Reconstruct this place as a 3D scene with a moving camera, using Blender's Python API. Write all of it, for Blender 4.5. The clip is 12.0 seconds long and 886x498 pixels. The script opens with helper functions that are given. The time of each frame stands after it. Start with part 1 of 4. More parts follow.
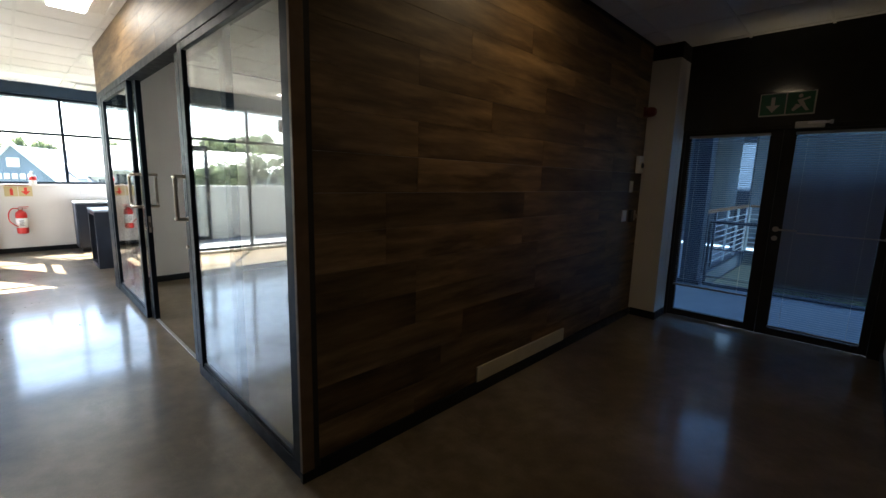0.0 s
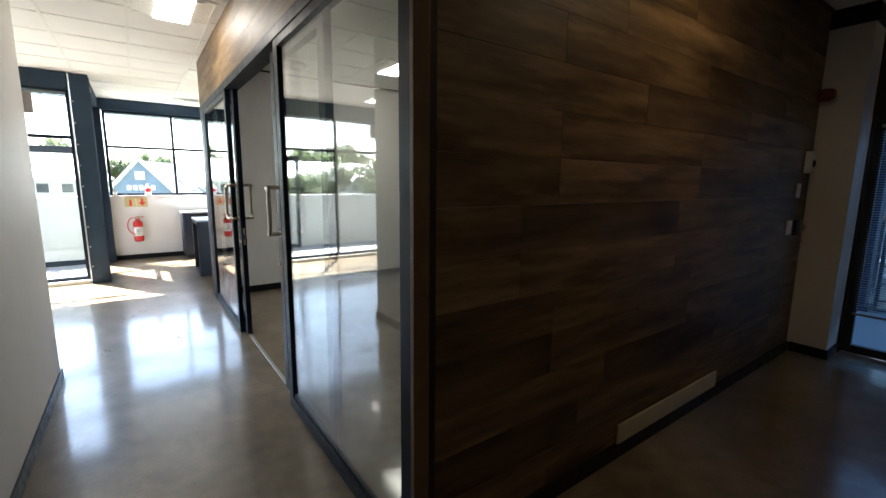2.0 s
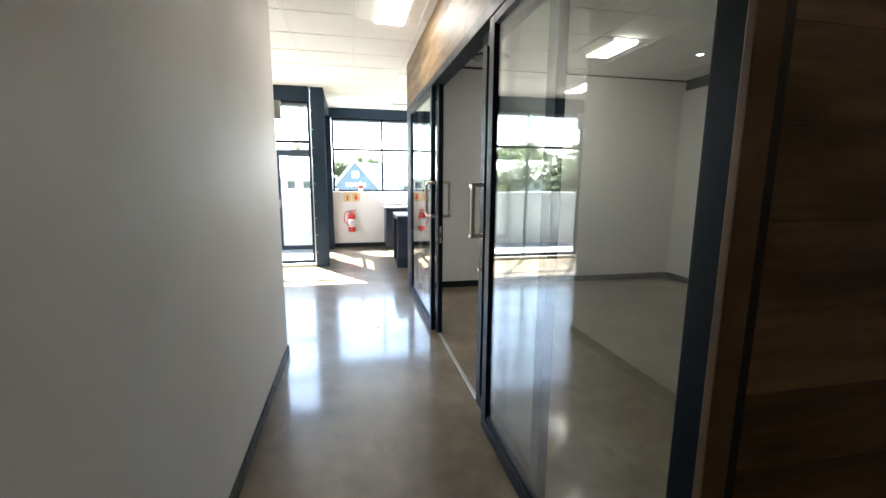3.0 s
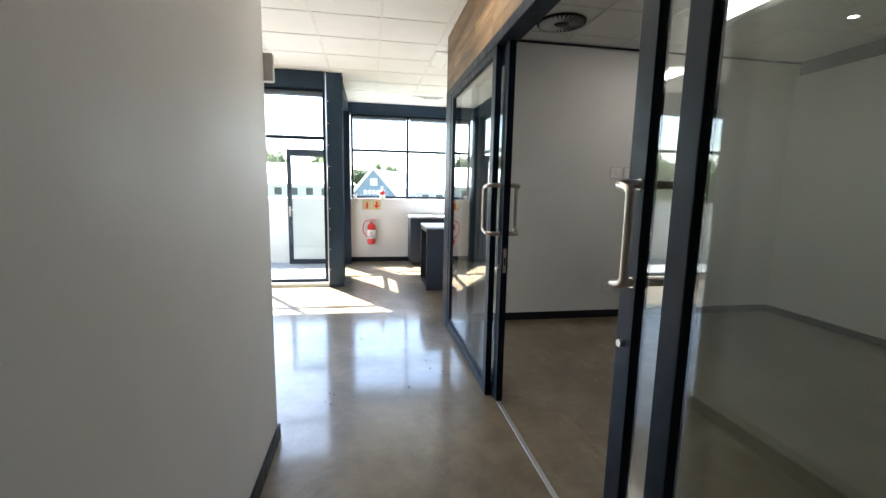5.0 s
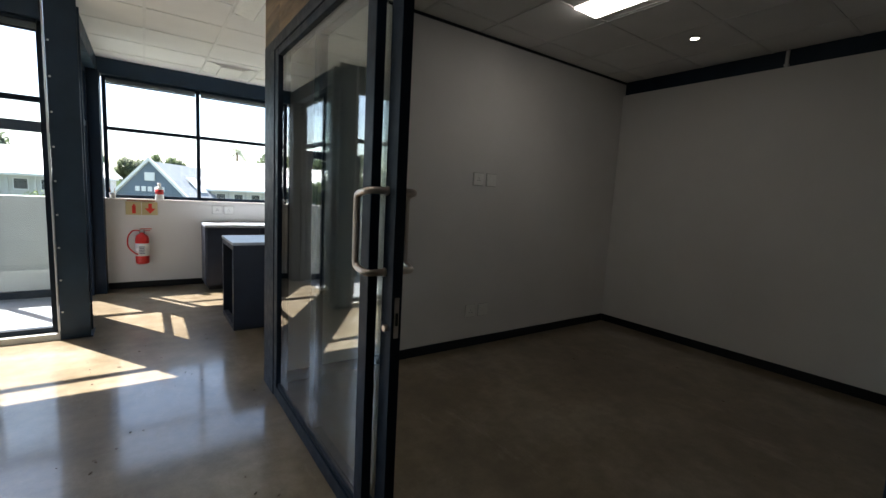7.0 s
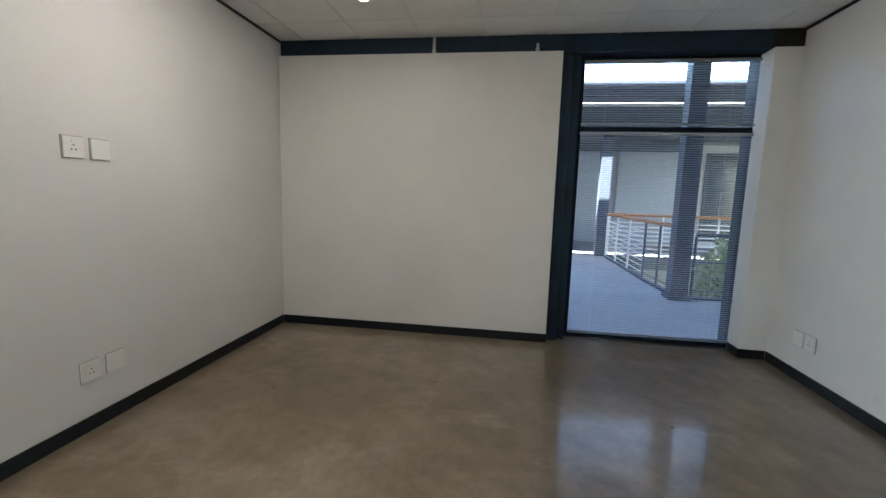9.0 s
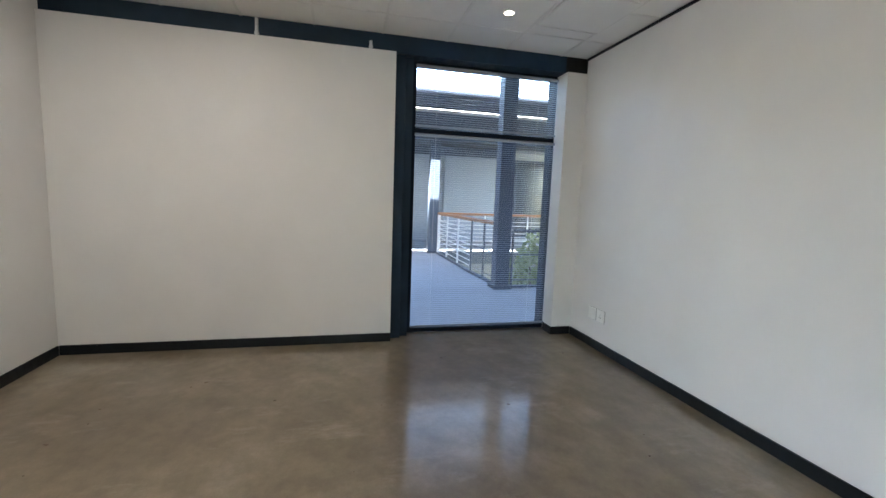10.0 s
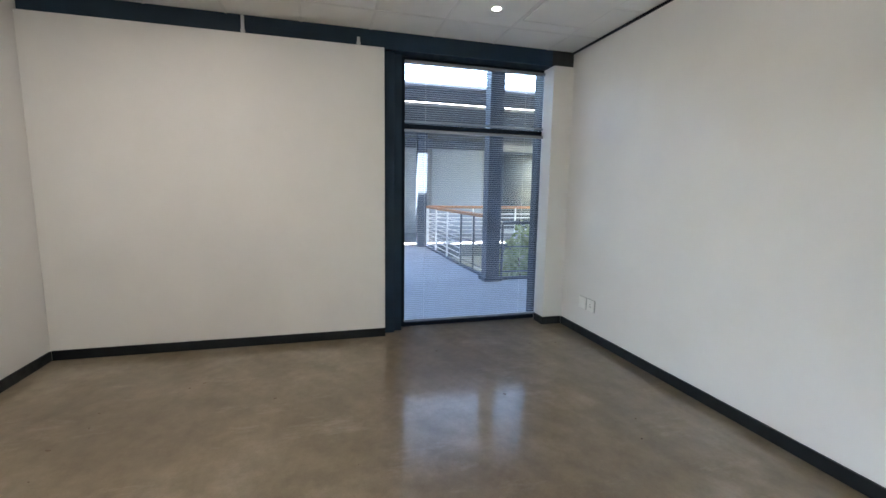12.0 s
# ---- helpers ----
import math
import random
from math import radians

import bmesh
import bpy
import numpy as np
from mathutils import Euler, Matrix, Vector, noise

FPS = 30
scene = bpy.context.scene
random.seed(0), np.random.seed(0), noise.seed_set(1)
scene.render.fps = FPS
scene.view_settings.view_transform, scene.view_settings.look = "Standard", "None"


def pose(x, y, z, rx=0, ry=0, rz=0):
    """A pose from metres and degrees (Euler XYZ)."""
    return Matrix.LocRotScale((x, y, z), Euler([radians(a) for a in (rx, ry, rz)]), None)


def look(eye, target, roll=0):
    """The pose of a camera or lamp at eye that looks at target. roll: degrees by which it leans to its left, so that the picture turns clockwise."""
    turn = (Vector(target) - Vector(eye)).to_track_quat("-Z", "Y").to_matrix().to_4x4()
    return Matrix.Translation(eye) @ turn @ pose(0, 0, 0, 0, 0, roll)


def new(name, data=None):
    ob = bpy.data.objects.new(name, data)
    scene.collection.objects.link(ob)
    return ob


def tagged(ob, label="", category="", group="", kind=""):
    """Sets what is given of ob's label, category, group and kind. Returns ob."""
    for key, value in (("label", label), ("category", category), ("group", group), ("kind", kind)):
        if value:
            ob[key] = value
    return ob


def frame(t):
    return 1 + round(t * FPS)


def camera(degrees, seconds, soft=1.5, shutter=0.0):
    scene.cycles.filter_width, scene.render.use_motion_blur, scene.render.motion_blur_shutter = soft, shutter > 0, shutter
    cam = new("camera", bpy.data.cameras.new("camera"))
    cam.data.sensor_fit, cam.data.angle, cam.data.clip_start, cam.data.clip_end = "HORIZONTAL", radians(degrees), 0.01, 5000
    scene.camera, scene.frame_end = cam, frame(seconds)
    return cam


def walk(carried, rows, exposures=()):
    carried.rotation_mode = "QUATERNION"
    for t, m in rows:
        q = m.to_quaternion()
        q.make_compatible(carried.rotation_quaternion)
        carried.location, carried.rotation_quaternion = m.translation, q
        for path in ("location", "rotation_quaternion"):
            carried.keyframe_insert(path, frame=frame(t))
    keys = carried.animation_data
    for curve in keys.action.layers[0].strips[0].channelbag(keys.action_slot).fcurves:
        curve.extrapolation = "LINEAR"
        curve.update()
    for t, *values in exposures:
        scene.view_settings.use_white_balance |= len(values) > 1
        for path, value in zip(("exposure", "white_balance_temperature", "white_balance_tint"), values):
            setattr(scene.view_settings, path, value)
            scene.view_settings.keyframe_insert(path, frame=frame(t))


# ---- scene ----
cam = camera(92.4, 12.0)
PATH = [
    (0, (-0.927, -1.816, 1.499), (0.485, -0.437, 1.172), 1.5),
    (0.5, (-0.896, -1.761, 1.495), (0.53, -0.399, 1.164), 1.3),
    (1, (-0.879, -1.647, 1.49), (0.619, -0.365, 1.154), 1.5),
    (1.5, (-0.876, -1.468, 1.49), (0.615, -0.18, 1.151), 1.3),
    (2, (-0.781, -1.226, 1.506), (0.372, 0.379, 1.197), 0.5),
    (2.5, (-0.728, -1.013, 1.502), (-0.005, 0.823, 1.178), 0.6),
    (3, (-0.781, -0.738, 1.5), (-0.369, 1.192, 1.174), 0.4),
    (3.5, (-0.847, -0.467, 1.501), (-0.634, 1.496, 1.182), 0.5),
    (5.5, (-0.82, 0.895, 1.432), (-0.444, 2.84, 1.154), 1.4),
    (6, (-0.777, 1.22, 1.453), (-0.325, 3.15, 1.187), 1.9),
    (6.5, (-0.81, 1.527, 1.442), (-0.006, 3.341, 1.197), 2.9),
    (7, (-0.758, 1.756, 1.451), (0.387, 3.378, 1.21), 3.1),
    (7.5, (-0.586, 1.988, 1.439), (0.802, 3.407, 1.196), 2.0),
    (9.5, (-0.145, 2.6, 1.449), (1.836, 2.484, 1.203), 2.0),
    (10, (-0.119, 2.603, 1.428), (1.811, 2.131, 1.198), 2.1),
    (10.5, (-0.13, 2.62, 1.455), (1.649, 1.737, 1.221), 2.5),
    (11, (-0.142, 2.648, 1.483), (1.474, 1.499, 1.22), 2.4),
    (11.5, (-0.145, 2.64, 1.482), (1.517, 1.559, 1.215), 1.9),
    (12, (-0.152, 2.664, 1.457), (1.758, 2.135, 1.192), 0.9),
]
EXPOSURES = [(0.0, 3.9, 6700, 10), (1.5, 3.95, 6700, 10), (2.5, 4.15, 6620, 10), (3.5, 4.4, 6560, 10), (5.5, 3.65, 6480, 10), (6.0, 3.45, 6540, 10), (6.5, 2.85, 6560, 10), (7.0, 2.38, 6620, 11), (7.7, 2.58, 6700, 11), (9.3, 5.15, 6500, 12), (12.0, 5.4, 6550, 12.5)]
walk(cam, [(t, look(eye, target, roll)) for t, eye, target, roll in PATH], EXPOSURES)

# ---- world and sun ----
SUN_FROM = Vector((-0.525, 0.83, 1.49)).normalized()
world = bpy.data.worlds.new("world")
scene.world = world
world.use_nodes = True
wn = world.node_tree.nodes
sky = wn.new("ShaderNodeTexSky")
sky.sky_type = "NISHITA"
sky.sun_disc = False
sky.sun_elevation = math.asin(SUN_FROM.z)
sky.sun_rotation = math.atan2(SUN_FROM.x, SUN_FROM.y)
world.node_tree.links.new(sky.outputs[0], wn["Background"].inputs[0])
wn["Background"].inputs[1].default_value = 0.10
sun_data = bpy.data.lights.new("sun", "SUN")
sun_data.energy = 5.0
sun_data.angle = radians(0.5)
sun_data.color = (1.0, 0.985, 0.955)
sun = new("sun", sun_data)
sun.matrix_world = look(SUN_FROM * 40, (0, 0, 0))


# ---- materials ----
def nodes(name):
    m = bpy.data.materials.new(name)
    m.use_nodes = True
    nt = m.node_tree
    return m, nt, nt.nodes["Principled BSDF"]


def noise_of(nt, scale, detail=4, stretch=(1, 1, 1), rough=0.5, space="Object", offset=None):
    tc = nt.nodes.new("ShaderNodeTexCoord")
    mp = nt.nodes.new("ShaderNodeMapping")
    mp.inputs["Scale"].default_value = stretch
    nt.links.new(tc.outputs[space], mp.inputs[0])
    if offset is not None:
        nt.links.new(offset, mp.inputs["Location"])
    n = nt.nodes.new("ShaderNodeTexNoise")
    n.inputs["Scale"].default_value = scale
    n.inputs["Detail"].default_value = detail
    n.inputs["Roughness"].default_value = rough
    nt.links.new(mp.outputs[0], n.inputs["Vector"])
    return n.outputs["Fac"]


def ramp(nt, fac, stops):
    r = nt.nodes.new("ShaderNodeValToRGB")
    while len(r.color_ramp.elements) < len(stops):
        r.color_ramp.elements.new(0.5)
    for e, (p, c) in zip(r.color_ramp.elements, stops):
        e.position = p
        e.color = (*c, 1) if len(c) == 3 else c
    nt.links.new(fac, r.inputs[0])
    return r.outputs[0]


def mixed(nt, a, b, fac, mode="MULTIPLY"):
    m = nt.nodes.new("ShaderNodeMix")
    m.data_type = "RGBA"
    m.blend_type = mode
    for sock, v in ((m.inputs[0], fac), (m.inputs[6], a), (m.inputs[7], b)):
        if isinstance(v, bpy.types.NodeSocket):
            nt.links.new(v, sock)
        else:
            sock.default_value = v if isinstance(v, (int, float)) else (*v, 1)
    return m.outputs[2]


def bump(nt, bsdf, fac, strength, dist=0.002):
    b = nt.nodes.new("ShaderNodeBump")
    b.inputs["Strength"].default_value = strength
    b.inputs["Distance"].default_value = dist
    nt.links.new(fac, b.inputs["Height"])
    nt.links.new(b.outputs[0], bsdf.inputs["Normal"])


def shade(c, k):
    return tuple(min(1, v * k) for v in c)


def plain(name, color, rough=0.5, metal=0.0, vary=0.12, scale=6, bumpy=0.15, fine=220, rough_vary=0.1, spec=0.5):
    """Paint, metal or plastic with blotches at one scale and fine relief at another."""
    m, nt, b = nodes(name)
    big = noise_of(nt, scale, 5)
    nt.links.new(ramp(nt, big, [(0.3, shade(color, 1 - vary)), (0.7, shade(color, 1 + vary))]), b.inputs["Base Color"])
    small = noise_of(nt, fine, 3)
    nt.links.new(ramp(nt, noise_of(nt, scale * 3, 3), [(0.3, (rough - rough_vary,) * 3), (0.7, (rough + rough_vary,) * 3)]), b.inputs["Roughness"])
    b.inputs["Metallic"].default_value = metal
    bump(nt, b, small, bumpy, 0.001)
    b.inputs["Specular IOR Level"].default_value = spec
    return m


def emitter(name, color, strength):
    m, nt, b = nodes(name)
    b.inputs["Base Color"].default_value = (0.8, 0.8, 0.8, 1)
    b.inputs["Emission Color"].default_value = (*color, 1)
    b.inputs["Emission Strength"].default_value = strength
    return m


def glass_of(name, tint, f0=0.045):
    """Clear float glass: lets light through and mirrors more at a flat angle."""
    m = bpy.data.materials.new(name)
    m.use_nodes = True
    nt = m.node_tree
    nt.nodes.remove(nt.nodes["Principled BSDF"])
    lw = nt.nodes.new("ShaderNodeLayerWeight")
    lw.inputs[0].default_value = 0.5
    p = nt.nodes.new("ShaderNodeMath")
    p.operation = "POWER"
    p.inputs[1].default_value = 4.0
    nt.links.new(lw.outputs["Facing"], p.inputs[0])
    ma = nt.nodes.new("ShaderNodeMath")
    ma.operation = "MULTIPLY_ADD"
    ma.inputs[1].default_value = 1 - f0
    ma.inputs[2].default_value = f0
    nt.links.new(p.outputs[0], ma.inputs[0])
    tr = nt.nodes.new("ShaderNodeBsdfTransparent")
    tr.inputs[0].default_value = (*tint, 1)
    gl = nt.nodes.new("ShaderNodeBsdfGlossy")
    gl.inputs["Roughness"].default_value = 0.012
    mx = nt.nodes.new("ShaderNodeMixShader")
    nt.links.new(ma.outputs[0], mx.inputs[0])
    nt.links.new(tr.outputs[0], mx.inputs[1])
    nt.links.new(gl.outputs[0], mx.inputs[2])
    nt.links.new(mx.outputs[0], nt.nodes["Material Output"].inputs[0])
    return m


def concrete_floor():
    m, nt, b = nodes("polished_concrete")
    big = noise_of(nt, 0.9, 6, rough=0.6)
    col = ramp(nt, big, [(0.34, (0.160, 0.122, 0.076)), (0.5, (0.212, 0.165, 0.105)), (0.64, (0.300, 0.250, 0.182))])
    mid = noise_of(nt, 7, 8, rough=0.68)
    col = mixed(nt, col, ramp(nt, mid, [(0.36, (0.74, 0.72, 0.68)), (0.62, (1.0, 1.0, 1.0))]), 1.0)
    grain = noise_of(nt, 90, 4)
    col = mixed(nt, col, ramp(nt, grain, [(0.2, (0.86, 0.86, 0.86)), (0.8, (1.0, 1.0, 1.0))]), 1.0)
    scuff = noise_of(nt, 3.5, 9, (1.0, 0.35, 1.0), 0.75)
    col = mixed(nt, col, (0.315, 0.27, 0.21), ramp(nt, scuff, [(0.56, (0, 0, 0)), (0.72, (0.6, 0.6, 0.6))]), "MIX")
    nt.links.new(col, b.inputs["Base Color"])
    nt.links.new(ramp(nt, noise_of(nt, 2.2, 3), [(0.34, (0.285,) * 3), (0.66, (0.40,) * 3)]), b.inputs["Roughness"])
    b.inputs["IOR"].default_value = 1.5
    b.inputs["Specular IOR Level"].default_value = 0.35
    b.inputs["Coat Weight"].default_value = 0.8
    b.inputs["Coat Roughness"].default_value = 0.10
    wave = nt.nodes.new("ShaderNodeBump")
    wave.inputs["Strength"].default_value = 0.22
    wave.inputs["Distance"].default_value = 0.0012
    nt.links.new(noise_of(nt, 11, 5, rough=0.62), wave.inputs["Height"])
    nt.links.new(wave.outputs[0], b.inputs["Coat Normal"])
    return m


def wood_planks():
    m, nt, b = nodes("oak_laminate")
    oi = nt.nodes.new("ShaderNodeObjectInfo")
    sc = nt.nodes.new("ShaderNodeVectorMath")
    sc.operation = "MULTIPLY"
    cx = nt.nodes.new("ShaderNodeCombineXYZ")
    for i in range(3):
        nt.links.new(oi.outputs["Random"], cx.inputs[i])
    sc.inputs[1].default_value = (37, 53, 71)
    nt.links.new(cx.outputs[0], sc.inputs[0])
    grain = noise_of(nt, 2.2, 7, (0.65, 5, 5), 0.58, offset=sc.outputs[0])
    fine = noise_of(nt, 30, 4, (0.6, 8, 8), 0.6, offset=sc.outputs[0])
    knots = noise_of(nt, 2.0, 4, (0.8, 4.5, 4.5), 0.6, offset=sc.outputs[0])
    col = ramp(nt, grain, [(0.28, (0.072, 0.040, 0.018)), (0.45, (0.185, 0.114, 0.054)), (0.58, (0.295, 0.187, 0.092)), (0.75, (0.46, 0.31, 0.165))])
    col = mixed(nt, col, ramp(nt, fine, [(0.3, (0.84, 0.83, 0.82)), (0.65, (1.0, 1.0, 1.0))]), 1.0)
    col = mixed(nt, col, ramp(nt, knots, [(0.30, (0.42, 0.38, 0.34)), (0.46, (1, 1, 1))]), 1.0)
    col = mixed(nt, col, ramp(nt, oi.outputs["Random"], [(0.0, (0.50, 0.48, 0.45)), (0.5, (0.82, 0.82, 0.80)), (1.0, (1.0, 0.98, 0.93))]), 1.0)
    nt.links.new(col, b.inputs["Base Color"])
    nt.links.new(ramp(nt, fine, [(0.3, (0.42,) * 3), (0.7, (0.6,) * 3)]), b.inputs["Roughness"])
    bump(nt, b, fine, 0.25, 0.001)
    return m


def leafy(name, dark, light):
    m, nt, b = nodes(name)
    g = nt.nodes.new("ShaderNodeNewGeometry")
    nt.links.new(ramp(nt, g.outputs["Random Per Island"], [(0, dark), (1, light)]), b.inputs["Base Color"])
    b.inputs["Roughness"].default_value = 0.6
    thin = nt.nodes.new("ShaderNodeBsdfTranslucent")
    nt.links.new(b.inputs["Base Color"].links[0].from_socket, thin.inputs[0])
    both = nt.nodes.new("ShaderNodeMixShader")
    both.inputs[0].default_value = 0.5
    nt.links.new(b.outputs[0], both.inputs[1])
    nt.links.new(thin.outputs[0], both.inputs[2])
    nt.links.new(both.outputs[0], nt.nodes["Material Output"].inputs[0])
    return m


M_FLOOR = concrete_floor()
M_WOOD = wood_planks()
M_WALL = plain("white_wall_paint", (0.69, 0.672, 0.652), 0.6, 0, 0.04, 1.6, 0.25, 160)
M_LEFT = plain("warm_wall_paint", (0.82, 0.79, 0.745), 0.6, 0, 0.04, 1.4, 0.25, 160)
M_NAVY = plain("navy_powder_coat", (0.0045, 0.0115, 0.023), 0.46, 0, 0.12, 5, 0.05, 300, 0.06, 0.17)
M_STEEL_NAVY = plain("navy_steel_paint", (0.012, 0.031, 0.056), 0.5, 0, 0.15, 4, 0.2, 90, 0.08, 0.32)
M_BLACK = plain("black_wall_paint", (0.012, 0.012, 0.013), 0.6, 0, 0.2, 2, 0.3, 120)
M_BASE = plain("charcoal_skirting", (0.008, 0.011, 0.014), 0.42, 0, 0.2, 6, 0.15, 220, 0.1, 0.3)
M_CEIL = plain("ceiling_board", (0.80, 0.79, 0.77), 0.85, 0, 0.03, 3, 0.4, 260)
M_GRID = plain("ceiling_grid", (0.74, 0.73, 0.71), 0.5, 0, 0.05, 4)
M_STAIN = plain("brushed_steel", (0.55, 0.48, 0.42), 0.33, 1.0, 0.02, 3, 0.0, 300, 0.01)
M_ALU = plain("grey_aluminium", (0.55, 0.56, 0.57), 0.38, 0.9, 0.05, 12, 0.02, 300, 0.04)
M_SLAT = plain("blind_slat", (0.30, 0.33, 0.38), 0.45, 0.1, 0.05, 8, 0.05)
M_PLASTIC = plain("white_plastic", (0.76, 0.75, 0.72), 0.35, 0, 0.03, 20, 0.05)
# grey that stands in for the shade around wall plates
M_PLATESHADE = plain("plate_shade", (0.30, 0.29, 0.27), 0.5, 0, 0.05, 20, 0.05)
M_CREAM = plain("cream_metal", (0.68, 0.62, 0.44), 0.45, 0, 0.05, 10)
M_RED = plain("red_enamel", (0.55, 0.022, 0.018), 0.34, 0, 0.1, 10, 0.05, 220, 0.04)
M_SIREN = plain("dark_red_plastic", (0.14, 0.018, 0.014), 0.4, 0, 0.1, 10, 0.05, 220, 0.04)
M_RUBBER = plain("black_rubber", (0.018, 0.018, 0.018), 0.6, 0, 0.15, 20)
M_SIGNGREEN = plain("sign_green", (0.015, 0.16, 0.075), 0.4, 0, 0.06, 20, 0.05)
M_SIGNPALE = plain("sign_pale", (0.62, 0.66, 0.56), 0.45, 0, 0.04, 20, 0.05)
M_SIGNCREAM = plain("sign_cream", (0.55, 0.46, 0.24), 0.45, 0, 0.04, 20, 0.05)
M_SIGNRED = plain("sign_red", (0.62, 0.035, 0.02), 0.45, 0, 0.04, 20, 0.05)
M_DESK = plain("navy_cabinet_paint", (0.012, 0.018, 0.034), 0.4, 0, 0.15, 5)
M_TOP = plain("pale_worktop", (0.42, 0.46, 0.52), 0.34, 0, 0.08, 9, 0.05, 220, 0.04)
M_PARAPET = plain("parapet_plaster", (0.55, 0.55, 0.52), 0.85, 0, 0.1, 1.5, 0.5, 60)
M_SLAB = plain("outdoor_screed", (0.27, 0.28, 0.30), 0.8, 0, 0.12, 1.2, 0.5, 60)
M_GREY = plain("blue_grey_steel", (0.055, 0.07, 0.10), 0.5, 0, 0.12, 3)
M_FACADE = plain("grey_render", (0.28, 0.29, 0.31), 0.85, 0, 0.08, 0.8, 0.4, 30)
M_PALEWALL = plain("pale_render", (0.50, 0.50, 0.49), 0.85, 0, 0.08, 0.8, 0.4, 30)
M_BLUEWALL = plain("blue_gable_paint", (0.13, 0.17, 0.225), 0.8, 0, 0.08, 0.8, 0.3, 30)
M_ROOF = plain("pale_roof_sheet", (0.66, 0.65, 0.64), 0.6, 0, 0.1, 0.5, 0.4, 12)
M_TILE = plain("grey_roof_tile", (0.24, 0.25, 0.27), 0.7, 0, 0.15, 1.5, 0.6, 8)
M_DARKPANE = plain("dark_window", (0.04, 0.05, 0.06), 0.15, 0, 0.2, 0.6, 0.05)
M_TIMBER = plain("timber_handrail", (0.36, 0.15, 0.055), 0.45, 0, 0.25, 20, 0.3)
M_WHITE = plain("white_steel", (0.72, 0.73, 0.74), 0.45, 0, 0.05, 8)
M_BARK = plain("bark", (0.11, 0.08, 0.055), 0.9, 0, 0.3, 4, 0.8, 20)
M_GRASS = plain("dry_grass_ground", (0.12, 0.125, 0.06), 0.95, 0, 0.35, 0.08, 0.6, 4)
M_LEAF = leafy("leaf_green", (0.07, 0.10, 0.045), (0.16, 0.20, 0.10))
# pale leaf colour stands in for sun on the shaded courtyard tree
M_LEAF3 = leafy("leaf_sun_pale", (0.16, 0.20, 0.07), (0.38, 0.42, 0.22))
M_LEAF2 = leafy("leaf_olive", (0.085, 0.105, 0.06), (0.18, 0.21, 0.12))
M_GLASS = glass_of("clear_glass", (0.93, 0.965, 0.95), 0.08)
M_SOLAR = glass_of("blue_tinted_glass", (0.68, 0.87, 1.0), 0.04)
M_PANE = glass_of("window_glass", (0.95, 0.97, 0.965), 0.035)
M_LAMP = emitter("lamp_diffuser", (1.0, 0.95, 0.88), 1.75)
M_SPOT = emitter("downlight_lens", (1.0, 0.92, 0.8), 4.5)
# emitter of the strip added for the glow over the exit sign
M_SIGNGLOW = emitter("sign_glow", (1.0, 0.82, 0.55), 3.0)
# lens of the added lobby lamp, strength set to brighten the planks
M_WARM = emitter("added_wash_lens", (1.0, 0.76, 0.46), 28.0)


# ---- building helpers ----
def box(bm, x0, x1, y0, y1, z0, z1, bevel=0.0):
    r = bmesh.ops.create_cube(bm, size=1)
    bmesh.ops.scale(bm, vec=(x1 - x0, y1 - y0, z1 - z0), verts=r["verts"])
    bmesh.ops.translate(bm, vec=((x0 + x1) / 2, (y0 + y1) / 2, (z0 + z1) / 2), verts=r["verts"])
    if bevel:
        edges = list({e for v in r["verts"] for e in v.link_edges})
        bmesh.ops.bevel(bm, geom=edges, offset=bevel, segments=2, affect="EDGES", profile=0.6)
    return bm


def boxed(*args, bevel=0.0):
    return box(bmesh.new(), *args, bevel=bevel)


def rod(bm, a, b, r0, r1=None, seg=12):
    """A capped rod, tapering from r0 at a to r1 at b."""
    a, b = Vector(a), Vector(b)
    d = b - a
    m = Matrix.Translation((a + b) / 2) @ d.to_track_quat("Z", "Y").to_matrix().to_4x4()
    bmesh.ops.create_cone(bm, cap_ends=True, segments=seg, radius1=r0, radius2=r0 if r1 is None else r1, depth=d.length, matrix=m)
    return bm


def tube(points, r, seg=12):
    """A round tube bent smoothly through points."""
    pts = [Vector(p) for p in points]
    ring = []
    bm = bmesh.new()
    side = None
    for i, p in enumerate(pts):
        d = (pts[min(i + 1, len(pts) - 1)] - pts[max(i - 1, 0)]).normalized()
        if side is None:
            side = d.orthogonal().normalized()
        side = (side - d * side.dot(d)).normalized()
        up = d.cross(side)
        ring.append([bm.verts.new(p + r * (math.cos(a) * side + math.sin(a) * up)) for a in [2 * math.pi * k / seg for k in range(seg)]])
    for q, w in zip(ring, ring[1:]):
        for k in range(seg):
            bm.faces.new((q[k], q[(k + 1) % seg], w[(k + 1) % seg], w[k]))
    bm.faces.new(ring[0][::-1])
    bm.faces.new(ring[-1])
    bmesh.ops.recalc_face_normals(bm, faces=bm.faces)
    for f in bm.faces:
        f.smooth = len(f.verts) == 4
    return bm


def rounded(points, radius, steps=5):
    """The corners of a path made round."""
    pts = [Vector(p) for p in points]
    out = [pts[0]]
    for a, b, c in zip(pts, pts[1:], pts[2:]):
        u, w = (a - b), (c - b)
        k = min(radius, u.length / 2.1, w.length / 2.1)
        p, q = b + u.normalized() * k, b + w.normalized() * k
        for i in range(steps + 1):
            s = i / steps
            out.append(p.lerp(b, s).lerp(b.lerp(q, s), s))
    return out + [pts[-1]]


